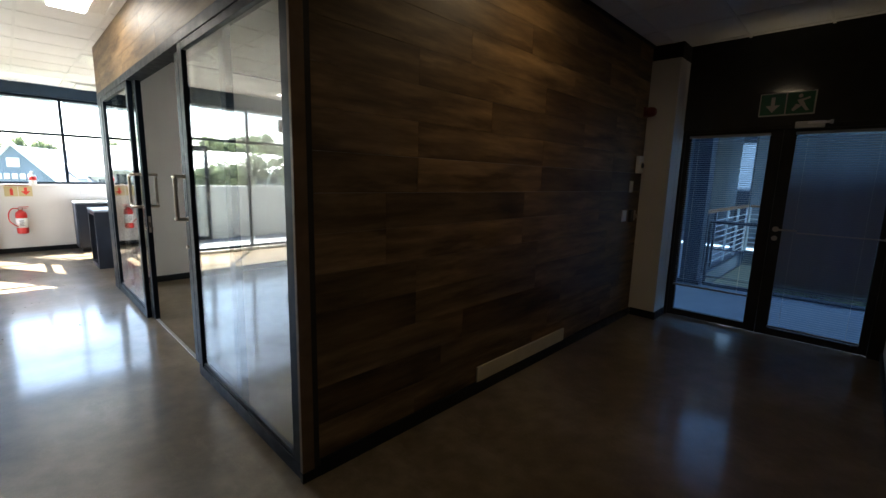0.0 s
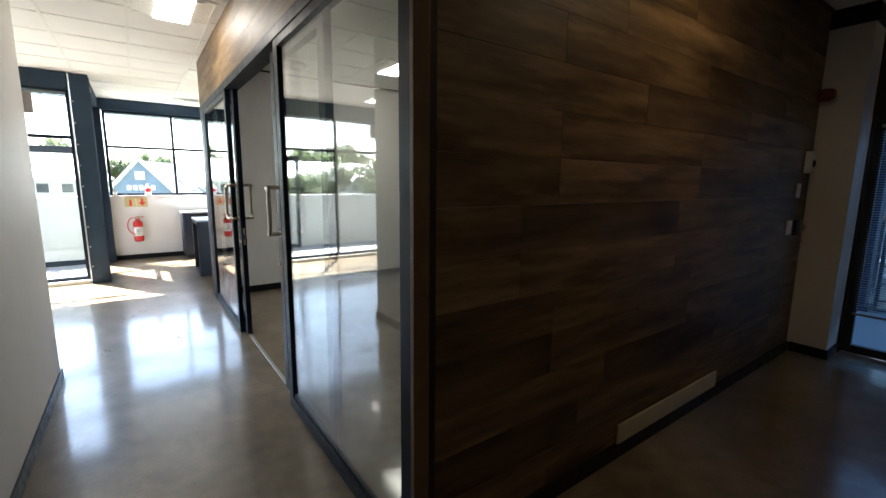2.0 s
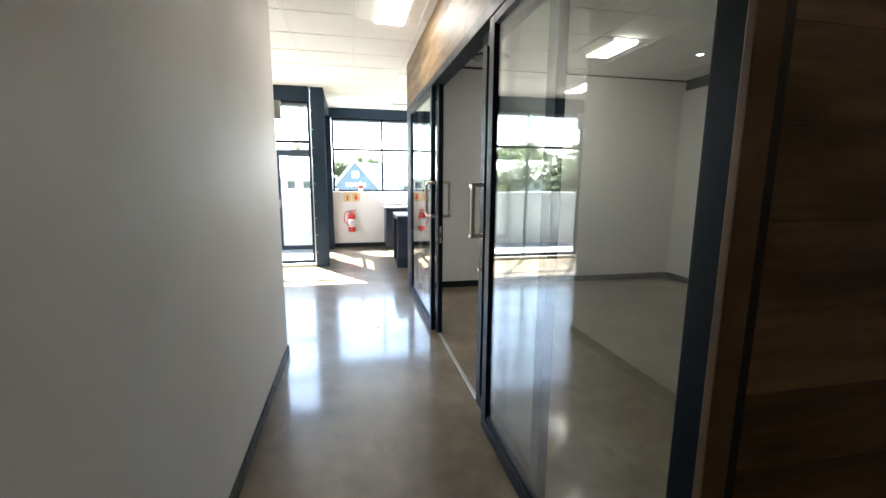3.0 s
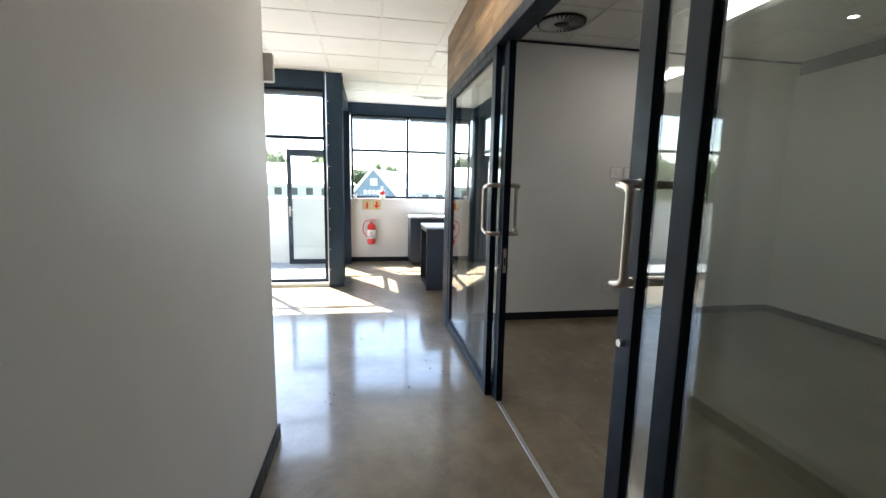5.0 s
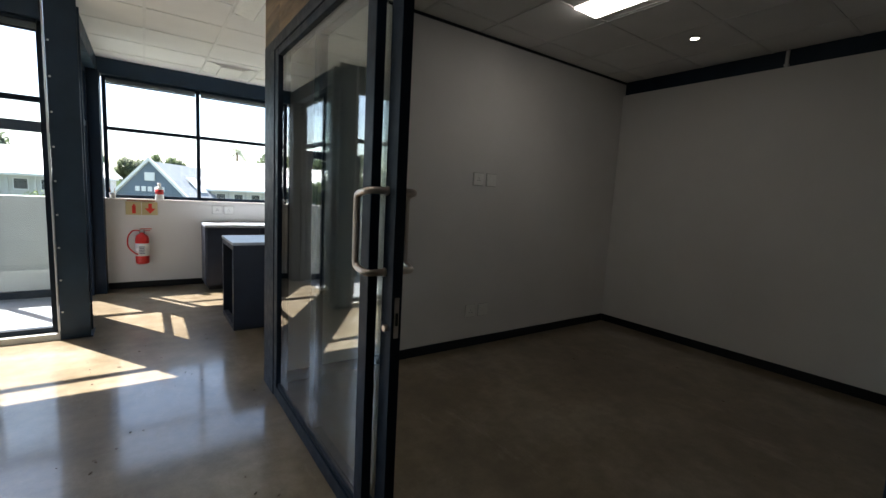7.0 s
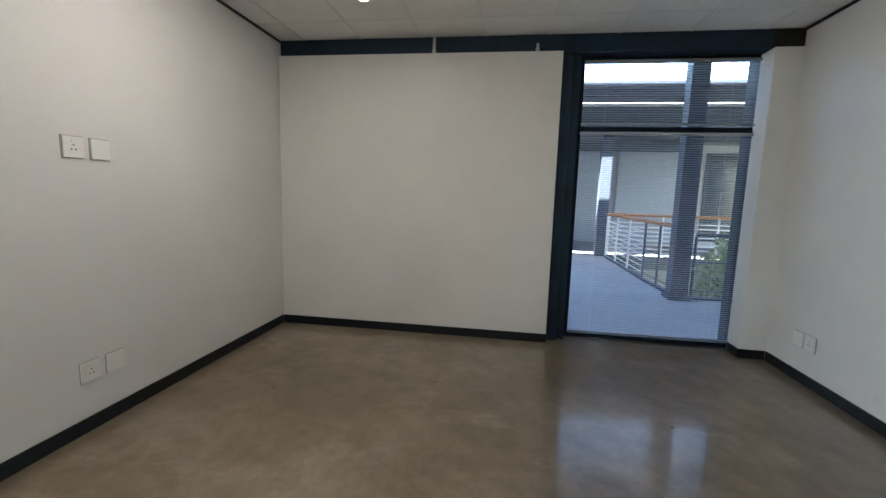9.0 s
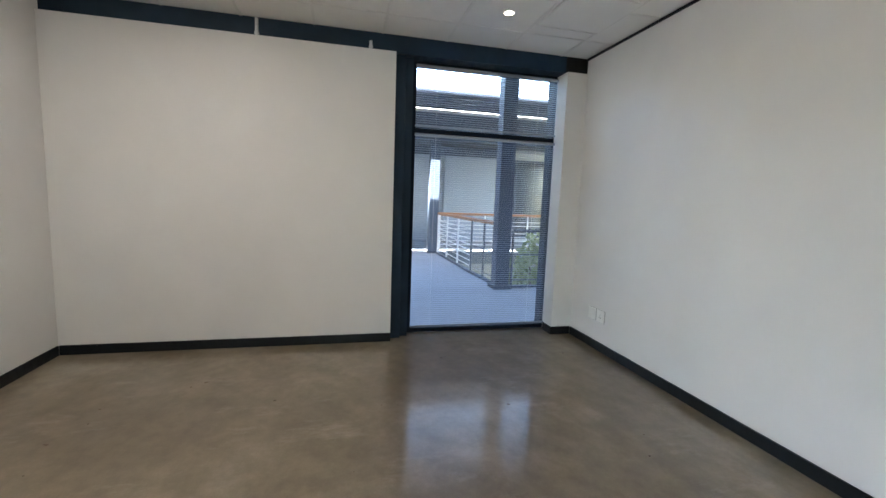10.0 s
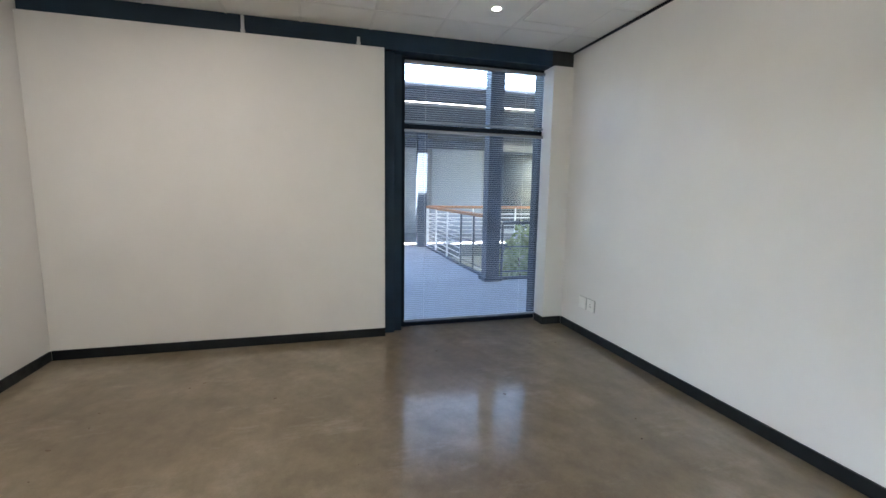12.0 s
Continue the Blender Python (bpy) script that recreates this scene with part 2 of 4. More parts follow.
def lathe(profile, centre, seg=24):
    """A turned body: profile rows of radius and height about a vertical axis."""
    bm = bmesh.new()
    rings = [[bm.verts.new((centre[0] + r * math.cos(2 * math.pi * k / seg), centre[1] + r * math.sin(2 * math.pi * k / seg), centre[2] + z)) for k in range(seg)] for r, z in profile]
    for q, w in zip(rings, rings[1:]):
        for k in range(seg):
            bm.faces.new((q[k], q[(k + 1) % seg], w[(k + 1) % seg], w[k])).smooth = True
    bm.faces.new(rings[0][::-1])
    bm.faces.new(rings[-1])
    return bm


def prism(outline, axis, a, b):
    """An outline of two coordinates pushed from a to b along an axis."""
    bm = bmesh.new()

    def at(p, v):
        return {"x": (v, p[0], p[1]), "y": (p[0], v, p[1]), "z": (p[0], p[1], v)}[axis]

    lo, hi = [bm.verts.new(at(p, a)) for p in outline], [bm.verts.new(at(p, b)) for p in outline]
    bm.faces.new(lo)
    bm.faces.new(hi)
    n = len(outline)
    for i in range(n):
        bm.faces.new((lo[i], lo[(i + 1) % n], hi[(i + 1) % n], hi[i]))
    bmesh.ops.recalc_face_normals(bm, faces=bm.faces)
    return bm


def mesh_of(name, bm, material):
    me = bpy.data.meshes.new(name)
    bm.to_mesh(me)
    bm.free()
    me.materials.append(material)
    return me


def put_under(ob, parent):
    if parent is not None:
        ob.parent = parent
        ob.matrix_parent_inverse = parent.matrix_basis.inverted()
    return ob


def part(name, bm, material, parent, label=""):
    ob = put_under(new(name, mesh_of(name, bm, material)), parent)
    return tagged(ob, label)


def thing(name, at, label, category, group="", kind=""):
    ob = new(name)
    ob.matrix_basis = Matrix.Translation(at)
    ob.empty_display_size = 0.1
    return tagged(ob, label, category, group, kind)


def solid(name, bm, material, label, category, group="", kind=""):
    return tagged(new(name, mesh_of(name, bm, material)), label, category, group, kind)


def structure(name, bm, material, label, category):
    return solid(name, bm, material, label, category, kind="structure")


def pane(name, bm, parent, material=None):
    ob = part(name, bm, material or M_PANE, parent)
    ob.visible_shadow = False
    return ob


def piece(name, mesh, at, parent, turn=(0, 0, 0)):
    ob = new(name, mesh)
    ob.matrix_basis = pose(*at, *turn)
    return put_under(ob, parent)

CEIL = 2.94
# ---- large structure ----
bm = boxed(-6.0, 4.5, -5.0, 6.78, -0.2, 0.0)
box(bm, -1.38, 4.5, 6.78, 8.90, -0.2, 0.0)
floor = structure("floor", bm, M_FLOOR, "polished brown-grey concrete floor, mottled and glossy", "floor")

# ceiling of lay-in boards with a slim grid between them
bm = boxed(-6.0, 4.5, -5.0, 6.93, CEIL + 0.012, CEIL + 0.2)
box(bm, -1.42, 4.5, 6.93, 8.95, CEIL + 0.012, CEIL + 0.2)
for i in range(-7, 8):
    for j in range(-9, 15):
        x0, y0 = -0.72 + 0.62 * i, 0.40 + 0.61 * j
        if x0 < -6 or x0 + 0.62 > 4.5 or y0 < -5 or y0 + 0.61 > 8.9 or (x0 < -1.42 and y0 + 0.61 > 6.93):
            continue
        box(bm, x0 + 0.012, x0 + 0.608, y0 + 0.012, y0 + 0.598, CEIL + 0.004, CEIL + 0.02)
ceiling = structure("ceiling", bm, M_CEIL, "white suspended ceiling of square lay-in boards", "ceiling")
bm = bmesh.new()
for i in range(-8, 9):
    x = -0.72 + 0.62 * i
    if -6 < x < 4.4:
        box(bm, x - 0.012, x + 0.012, -5, 8.9 if x > -1.4 else 6.78, CEIL - 0.001, CEIL + 0.018)
for j in range(-8, 14):
    y = 0.40 + 0.61 * j
    if -5 < y < 8.9:
        box(bm, -6 if y < 6.78 else -1.4, 4.4, y - 0.011, y + 0.011, CEIL - 0.0005, CEIL + 0.0175)
structure("ceiling_grid", bm, M_GRID, "thin white metal grid of the suspended ceiling", "ceiling grid")
bm = boxed(-6.3, 4.7, -5.3, 6.97, CEIL + 0.25, CEIL + 0.75)
box(bm, -1.45, 4.7, 6.97, 9.06, CEIL + 0.25, CEIL + 0.75)
structure("roof", bm, M_FACADE, "flat grey roof slab over the floor", "roof")

# partition with the timber cladding: white board inside, planks outside
wall_wood = structure("wall_timber", boxed(0.06, 4.04, -0.0175, 0.10, 0, CEIL + 0.01), M_WALL, "partition clad in dark oak planks outside, white inside", "wall")
structure("wall_partition", boxed(0.06, 4.12, 4.92, 5.02, 0, CEIL + 0.01), M_WALL, "plain white painted partition wall", "wall")
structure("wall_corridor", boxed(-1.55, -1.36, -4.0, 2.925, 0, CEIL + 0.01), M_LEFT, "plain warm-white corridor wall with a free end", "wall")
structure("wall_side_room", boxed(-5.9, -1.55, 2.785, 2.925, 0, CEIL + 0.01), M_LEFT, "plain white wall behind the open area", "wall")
structure("wall_west", boxed(-6.0, -5.9, -5, 6.78, 0, CEIL + 0.01), M_WALL, "plain white end wall of the open area", "wall")
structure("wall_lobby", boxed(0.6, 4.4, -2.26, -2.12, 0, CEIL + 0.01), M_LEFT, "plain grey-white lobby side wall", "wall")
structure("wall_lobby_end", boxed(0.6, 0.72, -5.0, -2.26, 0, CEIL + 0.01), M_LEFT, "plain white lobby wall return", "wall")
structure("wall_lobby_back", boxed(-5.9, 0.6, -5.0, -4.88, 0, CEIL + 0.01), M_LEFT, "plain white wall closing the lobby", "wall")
structure("wall_kitchen_end", boxed(4.30, 4.42, 5.02, 8.81, 0, CEIL + 0.01), M_WALL, "plain white wall at the end of the kitchen corner", "wall")

# exit facade, black, with the double door opening
bm = boxed(4.34, 4.50, -2.12, 0.30, 2.09, CEIL + 0.01)
box(bm, 4.34, 4.50, -2.12, -2.10, 0, 2.09)
structure("wall_exit", bm, M_BLACK, "matt black wall above the glazed exit doors", "wall")
bm = boxed(4.02, 4.236, -0.31, 0.335, 0, 2.785, bevel=0.006)
box(bm, 4.2365, 4.50, -0.31, 0.286, 0, 2.785)
structure("pillar", bm, M_WALL, "white plastered pillar stopping short of the ceiling", "pillar")
structure("window_reveal_trim", boxed(4.302, 4.503, 0.2865, 0.298, 0, 2.085), M_STEEL_NAVY, "dark navy steel lining outside the office window", "trim")
structure("beam_office", boxed(4.06, 4.46, 0.336, 4.919, 2.786, CEIL + 0.005), M_STEEL_NAVY, "dark navy steel beam along the office facade", "beam")
structure("beam_lobby", boxed(4.06, 4.338, -0.31, 0.335, 2.786, CEIL + 0.005), M_BLACK, "black boxed beam end over the pillar", "beam")
structure("wall_board", boxed(4.02, 4.14, 2.105, 4.919, 0, 2.785, bevel=0.003), M_WALL, "white dry-lined board wall below the steel beam", "wall")
structure("wall_facade", boxed(4.15, 4.46, 2.105, 5.02, 0, 2.785), M_FACADE, "grey outer wall behind the white board", "wall")
bm = boxed(4.10, 4.32, 2.0, 2.103, 0, 2.785, bevel=0.004)
box(bm, 4.16, 4.30, 1.916, 2.0, 0, 2.785)
structure("steel_post", bm, M_STEEL_NAVY, "dark navy steel post beside the office window", "post")


def skirting(name, *runs):
    bm = bmesh.new()
    for x0, x1, y0, y1 in runs:
        box(bm, x0, x1, y0, y1, 0, 0.085, bevel=0.003)
    return structure(name, bm, M_BASE, "low charcoal skirting board", "skirting")


skirting("baseboard_office", (0.07, 4.005, 4.904, 4.919), (4.004, 4.019, 2.105, 4.904), (0.07, 4.004, 0.101, 0.116), (4.004, 4.019, 0.116, 0.35), (4.019, 4.2, 0.336, 0.35))
skirting("baseboard_timber", (0.046, 4.005, -0.048, -0.030))
skirting("baseboard_pillar", (4.004, 4.019, -0.325, -0.048), (4.019, 4.33, -0.325, -0.311))
skirting("baseboard_corridor", (-1.359, -1.345, -4, 2.94), (-1.565, -1.359, 2.926, 2.94), (-5.8, -1.565, 2.926, 2.94))
skirting("baseboard_kitchen", (-1.178, 4.28, 8.794, 8.809))
skirting("baseboard_lobby", (0.6, 4.33, -2.119, -2.105))
for nm, args in (("trim_partition", (0.07, 4.05, 4.906, 4.9195, CEIL - 0.022, CEIL - 0.002)), ("trim_office", (0.07, 4.05, 0.1005, 0.114, CEIL - 0.022, CEIL - 0.002)), ("trim_timber", (0.046, 4.02, -0.044, -0.030, CEIL - 0.03, CEIL - 0.002))):
    structure(nm, boxed(*args), M_BASE, "thin black shadow line under the ceiling", "trim")

# glass front: timber band above, navy frame, two fixed lights
band = structure("wall_band", boxed(-0.034, 0.06, 0.0125, 5.02, 2.405, CEIL + 0.01), M_WALL, "lintel wall clad in pale oak planks over the glass front", "wall")
front = thing("glass_front", (0, 0, 0), "navy aluminium shopfront with two fixed glass lights", "glass partition", kind="structure")
part("header", boxed(-0.05, 0.07, -0.018, 5.02, 2.335, 2.404, bevel=0.004), M_NAVY, front)
part("corner_post", boxed(-0.003, 0.05, -0.002, 0.055, 0, 2.335, bevel=0.003), M_NAVY, front)
part("corner_trim", boxed(-0.050, 0.014, -0.042, -0.0185, 0.052, CEIL - 0.002, bevel=0.003), plain("bronze_trim", (0.19, 0.12, 0.072), 0.44, 0.0, 0.2, 10, 0.1, 220, 0.06, 0.3), front, "brown timber corner trim")
part("corner_gap", boxed(0.0145, 0.0455, -0.034, -0.0185, 0.052, CEIL - 0.002), M_RUBBER, front)
part("trim_foot", boxed(-0.052, 0.0455, -0.046, -0.0185, 0, 0.0515, bevel=0.003), M_BASE, front, "charcoal foot of the corner trim")
for y0, y1 in ((-0.018, 1.565), (3.265, 4.755)):
    light = part("fixed_light", boxed(-0.045, -0.004, y0, y1, 0.004, 0.085, bevel=0.004), M_NAVY, front, "fixed glass light in a navy frame")
    part("stile", boxed(-0.045, -0.004, y0, y0 + 0.08, 0.085, 2.335, bevel=0.004), M_NAVY, light)
    part("stile", boxed(-0.045, -0.004, y1 - 0.08, y1, 0.085, 2.335, bevel=0.004), M_NAVY, light)
    part("top_rail", boxed(-0.045, -0.004, y0 + 0.08, y1 - 0.08, 2.285, 2.335, bevel=0.004), M_NAVY, light)
    part("glazing_bead", boxed(-0.036, -0.013, y0 + 0.08, y1 - 0.08, 0.085, 0.11, bevel=0.004), M_NAVY, light)
    pane("pane", boxed(-0.029, -0.020, y0 + 0.078, y1 - 0.078, 0.105, 2.29), light, M_GLASS)
part("end_post", boxed(-0.05, 0.055, 4.756, 5.02, 0, 2.335, bevel=0.004), M_NAVY, front)
structure("floor_track", boxed(0.012, 0.038, 1.566, 3.264, 0.0, 0.006, bevel=0.002), M_ALU, "thin pale aluminium floor guide of the sliding doors", "floor track")


def pull(leaf, x, y, side, off):
    """A bent pull handle: two legs out of the stile and a grip set sideways."""
    pts = rounded([(x, y, 1.464), (x + side * 0.080, y, 1.464), (x + side * 0.088, y + off * 0.085, 1.448), (x + side * 0.088, y + off * 0.085, 1.166), (x + side * 0.080, y, 1.150), (x, y, 1.150)], 0.026)
    h = part("pull_handle", tube(pts, 0.0135, 16), M_STAIN, leaf, "bent brushed steel pull handle")
    for z in (1.464, 1.150):
        part("rose", rod(bmesh.new(), (x, y, z), (x + side * 0.006, y, z), 0.018, seg=16), M_STAIN, h)


def sliding_door(y0, y1, lead):
    """lead: the y of the leading edge."""
    d = thing("door_sliding", (0.065, (y0 + y1) / 2, 0), "navy framed sliding glass door slid open behind the fixed light", "sliding door", "sliding doors of the glass front")
    x0, x1 = 0.002, 0.046
    for a in (y0, y1 - 0.085):
        part("stile", boxed(x0, x1, a, a + 0.085, 0.012, 2.33, bevel=0.003), M_NAVY, d)
    part("bottom_rail", boxed(x0, x1, y0 + 0.085, y1 - 0.085, 0.012, 0.10, bevel=0.003), M_NAVY, d)
    part("top_rail", boxed(x0, x1, y0 + 0.085, y1 - 0.085, 2.25, 2.33, bevel=0.003), M_NAVY, d)
    pane("pane", boxed(0.020, 0.028, y0 + 0.07, y1 - 0.07, 0.095, 2.255), d, M_GLASS)
    inward = -1 if lead == y1 else 1
    ym = lead + inward * 0.066
    pull(d, x0, ym, -1, inward)
    pull(d, x1, ym, 1, inward)
    edge = lead - inward * 0.001
    lock = part("lock_plate", boxed(0.014, 0.034, min(edge, edge + inward * 0.004), max(edge, edge + inward * 0.004), 0.90, 1.06), M_STAIN, d, "steel lock face plate")
    part("latch", boxed(0.019, 0.029, edge - 0.006, edge + 0.006, 0.95, 1.0, bevel=0.002), M_RUBBER, lock)
    part("lock_cylinder", rod(bmesh.new(), (x0 - 0.014, ym + inward * -0.03, 0.935), (x1 + 0.014, ym + inward * -0.03, 0.935), 0.013, seg=14), M_STAIN, d, "steel key cylinder")
    return d


sliding_door(0.86, 1.835, 1.835)
sliding_door(3.15, 4.11, 3.15)


def slat_mesh(width, axis="y"):
    """One curved blind slat, lying level, its length along an axis."""
    prof = []
    for i in range(5):
        u = -0.0125 + 0.00625 * i
        prof.append((u, 0.0018 * (1 - (u / 0.0125) ** 2)))
    out = prof + [(u, z - 0.0006) for u, z in reversed(prof)]
    bm = prism(out, axis, -width / 2, width / 2)
    return mesh_of("slat", bm, M_SLAT)


def blind(at, width, z0, z1, tilt, axis="y", spacing=0.0215, label="aluminium venetian blind let down with open slats"):
    """A venetian blind that hangs from z1 to z0 with its length along an axis."""
    x, y = at
    b = thing("venetian_blind", (x, y, z1), label, "blind", "venetian blinds")

    def bar(name, z_a, z_b, d, mat):
        w = width / 2
        return part(name, boxed(x - d, x + d, y - w, y + w, z_a, z_b, bevel=0.003) if axis == "y" else boxed(x - w, x + w, y - d, y + d, z_a, z_b, bevel=0.003), mat, b)

    bar("headrail", z1 - 0.026, z1, 0.014, M_SLAT)
    bar("bottom_rail", z0, z0 + 0.016, 0.013, M_SLAT)
    me = slat_mesh(width - 0.01, axis)
    n = int((z1 - 0.03 - z0 - 0.016) / spacing)
    for i in range(n):
        t = tilt(i / n) if callable(tilt) else tilt
        piece("slat", me, (x, y, z0 + 0.02 + spacing * i), b, (0, t, 0) if axis == "y" else (t, 0, 0))
    for k in (-0.36, 0.36):
        a = (x, y + k * width) if axis == "y" else (x + k * width, y)
        part("cord", rod(bmesh.new(), (*a, z0 + 0.01), (*a, z1 - 0.01), 0.0009, seg=6), M_PLASTIC, b)
    return b


def window_frame(name, axis, plane, a0, a1, z0, z1, bars, transoms, label, depth=0.06, w=0.045, group=""):
    """A framed window lying in a plane: outer frame, mullions at bars, transoms, one pane to each field."""
    win = thing(name, (plane, (a0 + a1) / 2, z0) if axis == "y" else ((a0 + a1) / 2, plane, z0), label, "window", kind="structure")
    p0, p1 = plane - depth / 2, plane + depth / 2

    def bar(nm, a, b, c, d, grow=0.0):
        bm = boxed(p0 - grow, p1 + grow, a, b, c, d, bevel=0.003) if axis == "y" else boxed(a, b, p0 - grow, p1 + grow, c, d, bevel=0.003)
        return part(nm, bm, M_NAVY, win)

    bar("window_sill_rail", a0, a1, z0, z0 + w)
    bar("head_rail", a0, a1, z1 - w, z1)
    bar("jamb", a0, a0 + w, z0 + w, z1 - w)
    bar("jamb", a1 - w, a1, z0 + w, z1 - w)
    edges = [a0 + w / 2, *bars, a1 - w / 2]
    for m in bars:
        bar("mullion", m - w / 2, m + w / 2, z0 + w, z1 - w, 0.003)
    levels = [z0 + w / 2, *transoms, z1 - w / 2]
    for u, v in zip(edges, edges[1:]):
        for t in transoms:
            bar("transom", u + w / 2, v - w / 2, t - w / 2, t + w / 2)
        for lo, hi in zip(levels, levels[1:]):
            g = 0.004
            bm = boxed(plane - g, plane + g, u + w / 2 - 0.008, v - w / 2 + 0.008, lo + w / 2 - 0.008, hi - w / 2 + 0.008) if axis == "y" else boxed(u + w / 2 - 0.008, v - w / 2 + 0.008, plane - g, plane + g, lo + w / 2 - 0.008, hi - w / 2 + 0.008)
            pane("pane", bm, win)
    return win


# office window with its two blinds
window_frame("window_office", "y", 4.27, 0.290, 1.915, 0.01, 2.785, [], [2.118], "tall navy framed office window with a transom")
blind((4.215, 1.106), 1.545, 2.152, 2.752, 4)
blind((4.215, 1.106), 1.545, 0.075, 2.085, 4)

# exit doors
exit_frame = structure("door_frame_exit", boxed(4.35, 4.46, -0.336, -0.311, 0, 2.09, bevel=0.003), M_BLACK, "black steel frame of the exit doors", "door frame")
part("frame_head", boxed(4.35, 4.46, -2.10, -0.337, 2.05, 2.09), M_BLACK, exit_frame)
part("frame_jamb", boxed(4.35, 4.46, -2.10, -2.022, 0, 2.05), M_BLACK, exit_frame)


def exit_leaf(y0, y1, hinge, label):
    d = thing("door_exit", (4.40, hinge, 0), label, "door", "glazed double exit doors")
    meet = 0.10
    sa, sb = (meet, 0.06) if hinge == y1 else (0.06, meet)
    for a, b in ((y0, y0 + sa), (y1 - sb, y1)):
        part("stile", boxed(4.375, 4.425, a, b, 0.012, 2.048, bevel=0.003), M_BLACK, d)
    part("bottom_rail", boxed(4.375, 4.425, y0 + sa, y1 - sb, 0.012, 0.085, bevel=0.003), M_BLACK, d)
    part("top_rail", boxed(4.375, 4.425, y0 + sa, y1 - sb, 2.0, 2.048, bevel=0.003), M_BLACK, d)
    pane("pane", boxed(4.396, 4.404, y0 + sa - 0.005, y1 - sb + 0.005, 0.08, 2.005), d, M_SOLAR)
    return d


leaf_a = exit_leaf(-1.183, -0.338, -0.338, "black framed glazed exit door with a part-raised blind")
leaf_b = exit_leaf(-2.02, -1.187, -2.02, "black framed glazed exit door with closed blind and lever handle")
lever = part("lever_handle", tube(rounded([(4.375, -1.235, 1.09), (4.325, -1.235, 1.09), (4.325, -1.40, 1.09)], 0.012), 0.009), M_STAIN, leaf_b, "steel lever handle")
part("rose", rod(bmesh.new(), (4.375, -1.235, 1.09), (4.362, -1.235, 1.09), 0.026, seg=18), M_STAIN, lever)
part("keyhole", rod(bmesh.new(), (4.375, -1.235, 1.0), (4.364, -1.235, 1.0), 0.024, seg=18), M_STAIN, leaf_b)
part("rail_bar", rod(bmesh.new(), (4.345, -1.40, 1.07), (4.345, -2.0, 1.07), 0.006, seg=10), M_STAIN, leaf_b, "thin steel push bar")
part("bar_bracket", boxed(4.34, 4.375, -2.006, -1.994, 1.06, 1.08), M_STAIN, leaf_b)
blind((4.352, -0.735), 0.71, 0.37, 2.02, 8, label="venetian blind on the exit door, let down to knee height")
blind((4.352, -1.622), 0.68, 0.10, 2.02, lambda s: 8 + 56 * max(0, min(1, (s - 0.13) * 9)) - 38 * max(0, min(1, (s - 0.68) * 4)), label="venetian blind on the exit door, slats mostly closed")
closer = thing("door_closer", (4.33, -1.38, 2.072), "silver overhead door closer on the exit door head", "door closer")
part("body", boxed(4.285, 4.34, -1.48, -1.27, 2.047, 2.107, bevel=0.005), M_ALU, closer)
part("arm", boxed(4.27, 4.284, -1.53, -1.36, 2.08, 2.1, bevel=0.003), M_PLASTIC, closer)
part("arm_end", rod(bmesh.new(), (4.277, -1.525, 2.072), (4.277, -1.525, 2.107), 0.012), M_ALU, closer)

# kitchen end: wall under the window, steel beams, left window, column, door bay
bm = boxed(-1.30, 4.42, 8.81, 8.98, -0.2, 1.192)
structure("wall_kitchen", bm, M_WALL, "white wall under the kitchen window, scuffed low down", "wall")
structure("window_sill", boxed(-1.30, 4.42, 8.795, 9.0, 1.193, 1.212, bevel=0.004), M_WALL, "white painted window sill", "sill")
window_frame("window_kitchen", "x", 8.89, -1.175, 4.40, 1.212, 2.755, [-0.11, 0.97, 2.05, 3.13], [2.108], "wide navy framed kitchen window")
structure("beam_kitchen", boxed(-1.30, 4.42, 8.74, 8.98, 2.756, CEIL + 0.005), M_STEEL_NAVY, "dark navy steel beam over the kitchen window", "beam")
window_frame("window_balcony", "x", 6.79, -5.75, -1.42, 0.06, 2.72, [-4.59, -3.525, -2.46], [2.085], "tall navy framed balcony window")
structure("threshold", boxed(-5.8, -1.42, 6.70, 6.87, -0.01, 0.058, bevel=0.004), M_PARAPET, "low concrete upstand under the balcony window", "threshold")
structure("beam_balcony", boxed(-5.9, -1.43, 6.69, 6.89, 2.721, CEIL + 0.005), M_STEEL_NAVY, "dark navy steel beam over the balcony window", "beam")
structure("beam_return", boxed(-1.42, -1.21, 6.931, 8.74, 2.756, CEIL + 0.005), M_STEEL_NAVY, "dark navy steel beam over the balcony door bay", "beam")
column = structure("steel_column", boxed(-1.405, -1.195, 6.705, 6.725, 0, CEIL + 0.004, bevel=0.003), M_STEEL_NAVY, "dark navy riveted steel column", "column")
part("flange", boxed(-1.405, -1.195, 6.91, 6.93, 0, CEIL + 0.004, bevel=0.003), M_STEEL_NAVY, column)
part("web", boxed(-1.308, -1.292, 6.725, 6.91, 0, CEIL + 0.004), M_STEEL_NAVY, column)
part("base_plate", boxed(-1.42, -1.18, 6.69, 6.95, 0.001, 0.012, bevel=0.002), M_STEEL_NAVY, column)
rivet = mesh_of("rivet", lathe([(0.009, 0), (0.008, 0.004), (0.004, 0.007)], (0, 0, 0), 8), M_ALU)
for k in range(9):
    piece("rivet", rivet, (-1.385, 6.704, 0.25 + 0.29 * k), column, (90, 0, 0))
wcol = thing("wiring_conduit", (-1.41, 6.69, 0), "thin grey conduit running up the steel column", "conduit")
part("pipe", rod(bmesh.new(), (-1.412, 6.694, 0.0), (-1.412, 6.694, CEIL), 0.007, seg=8), M_ALU, wcol)

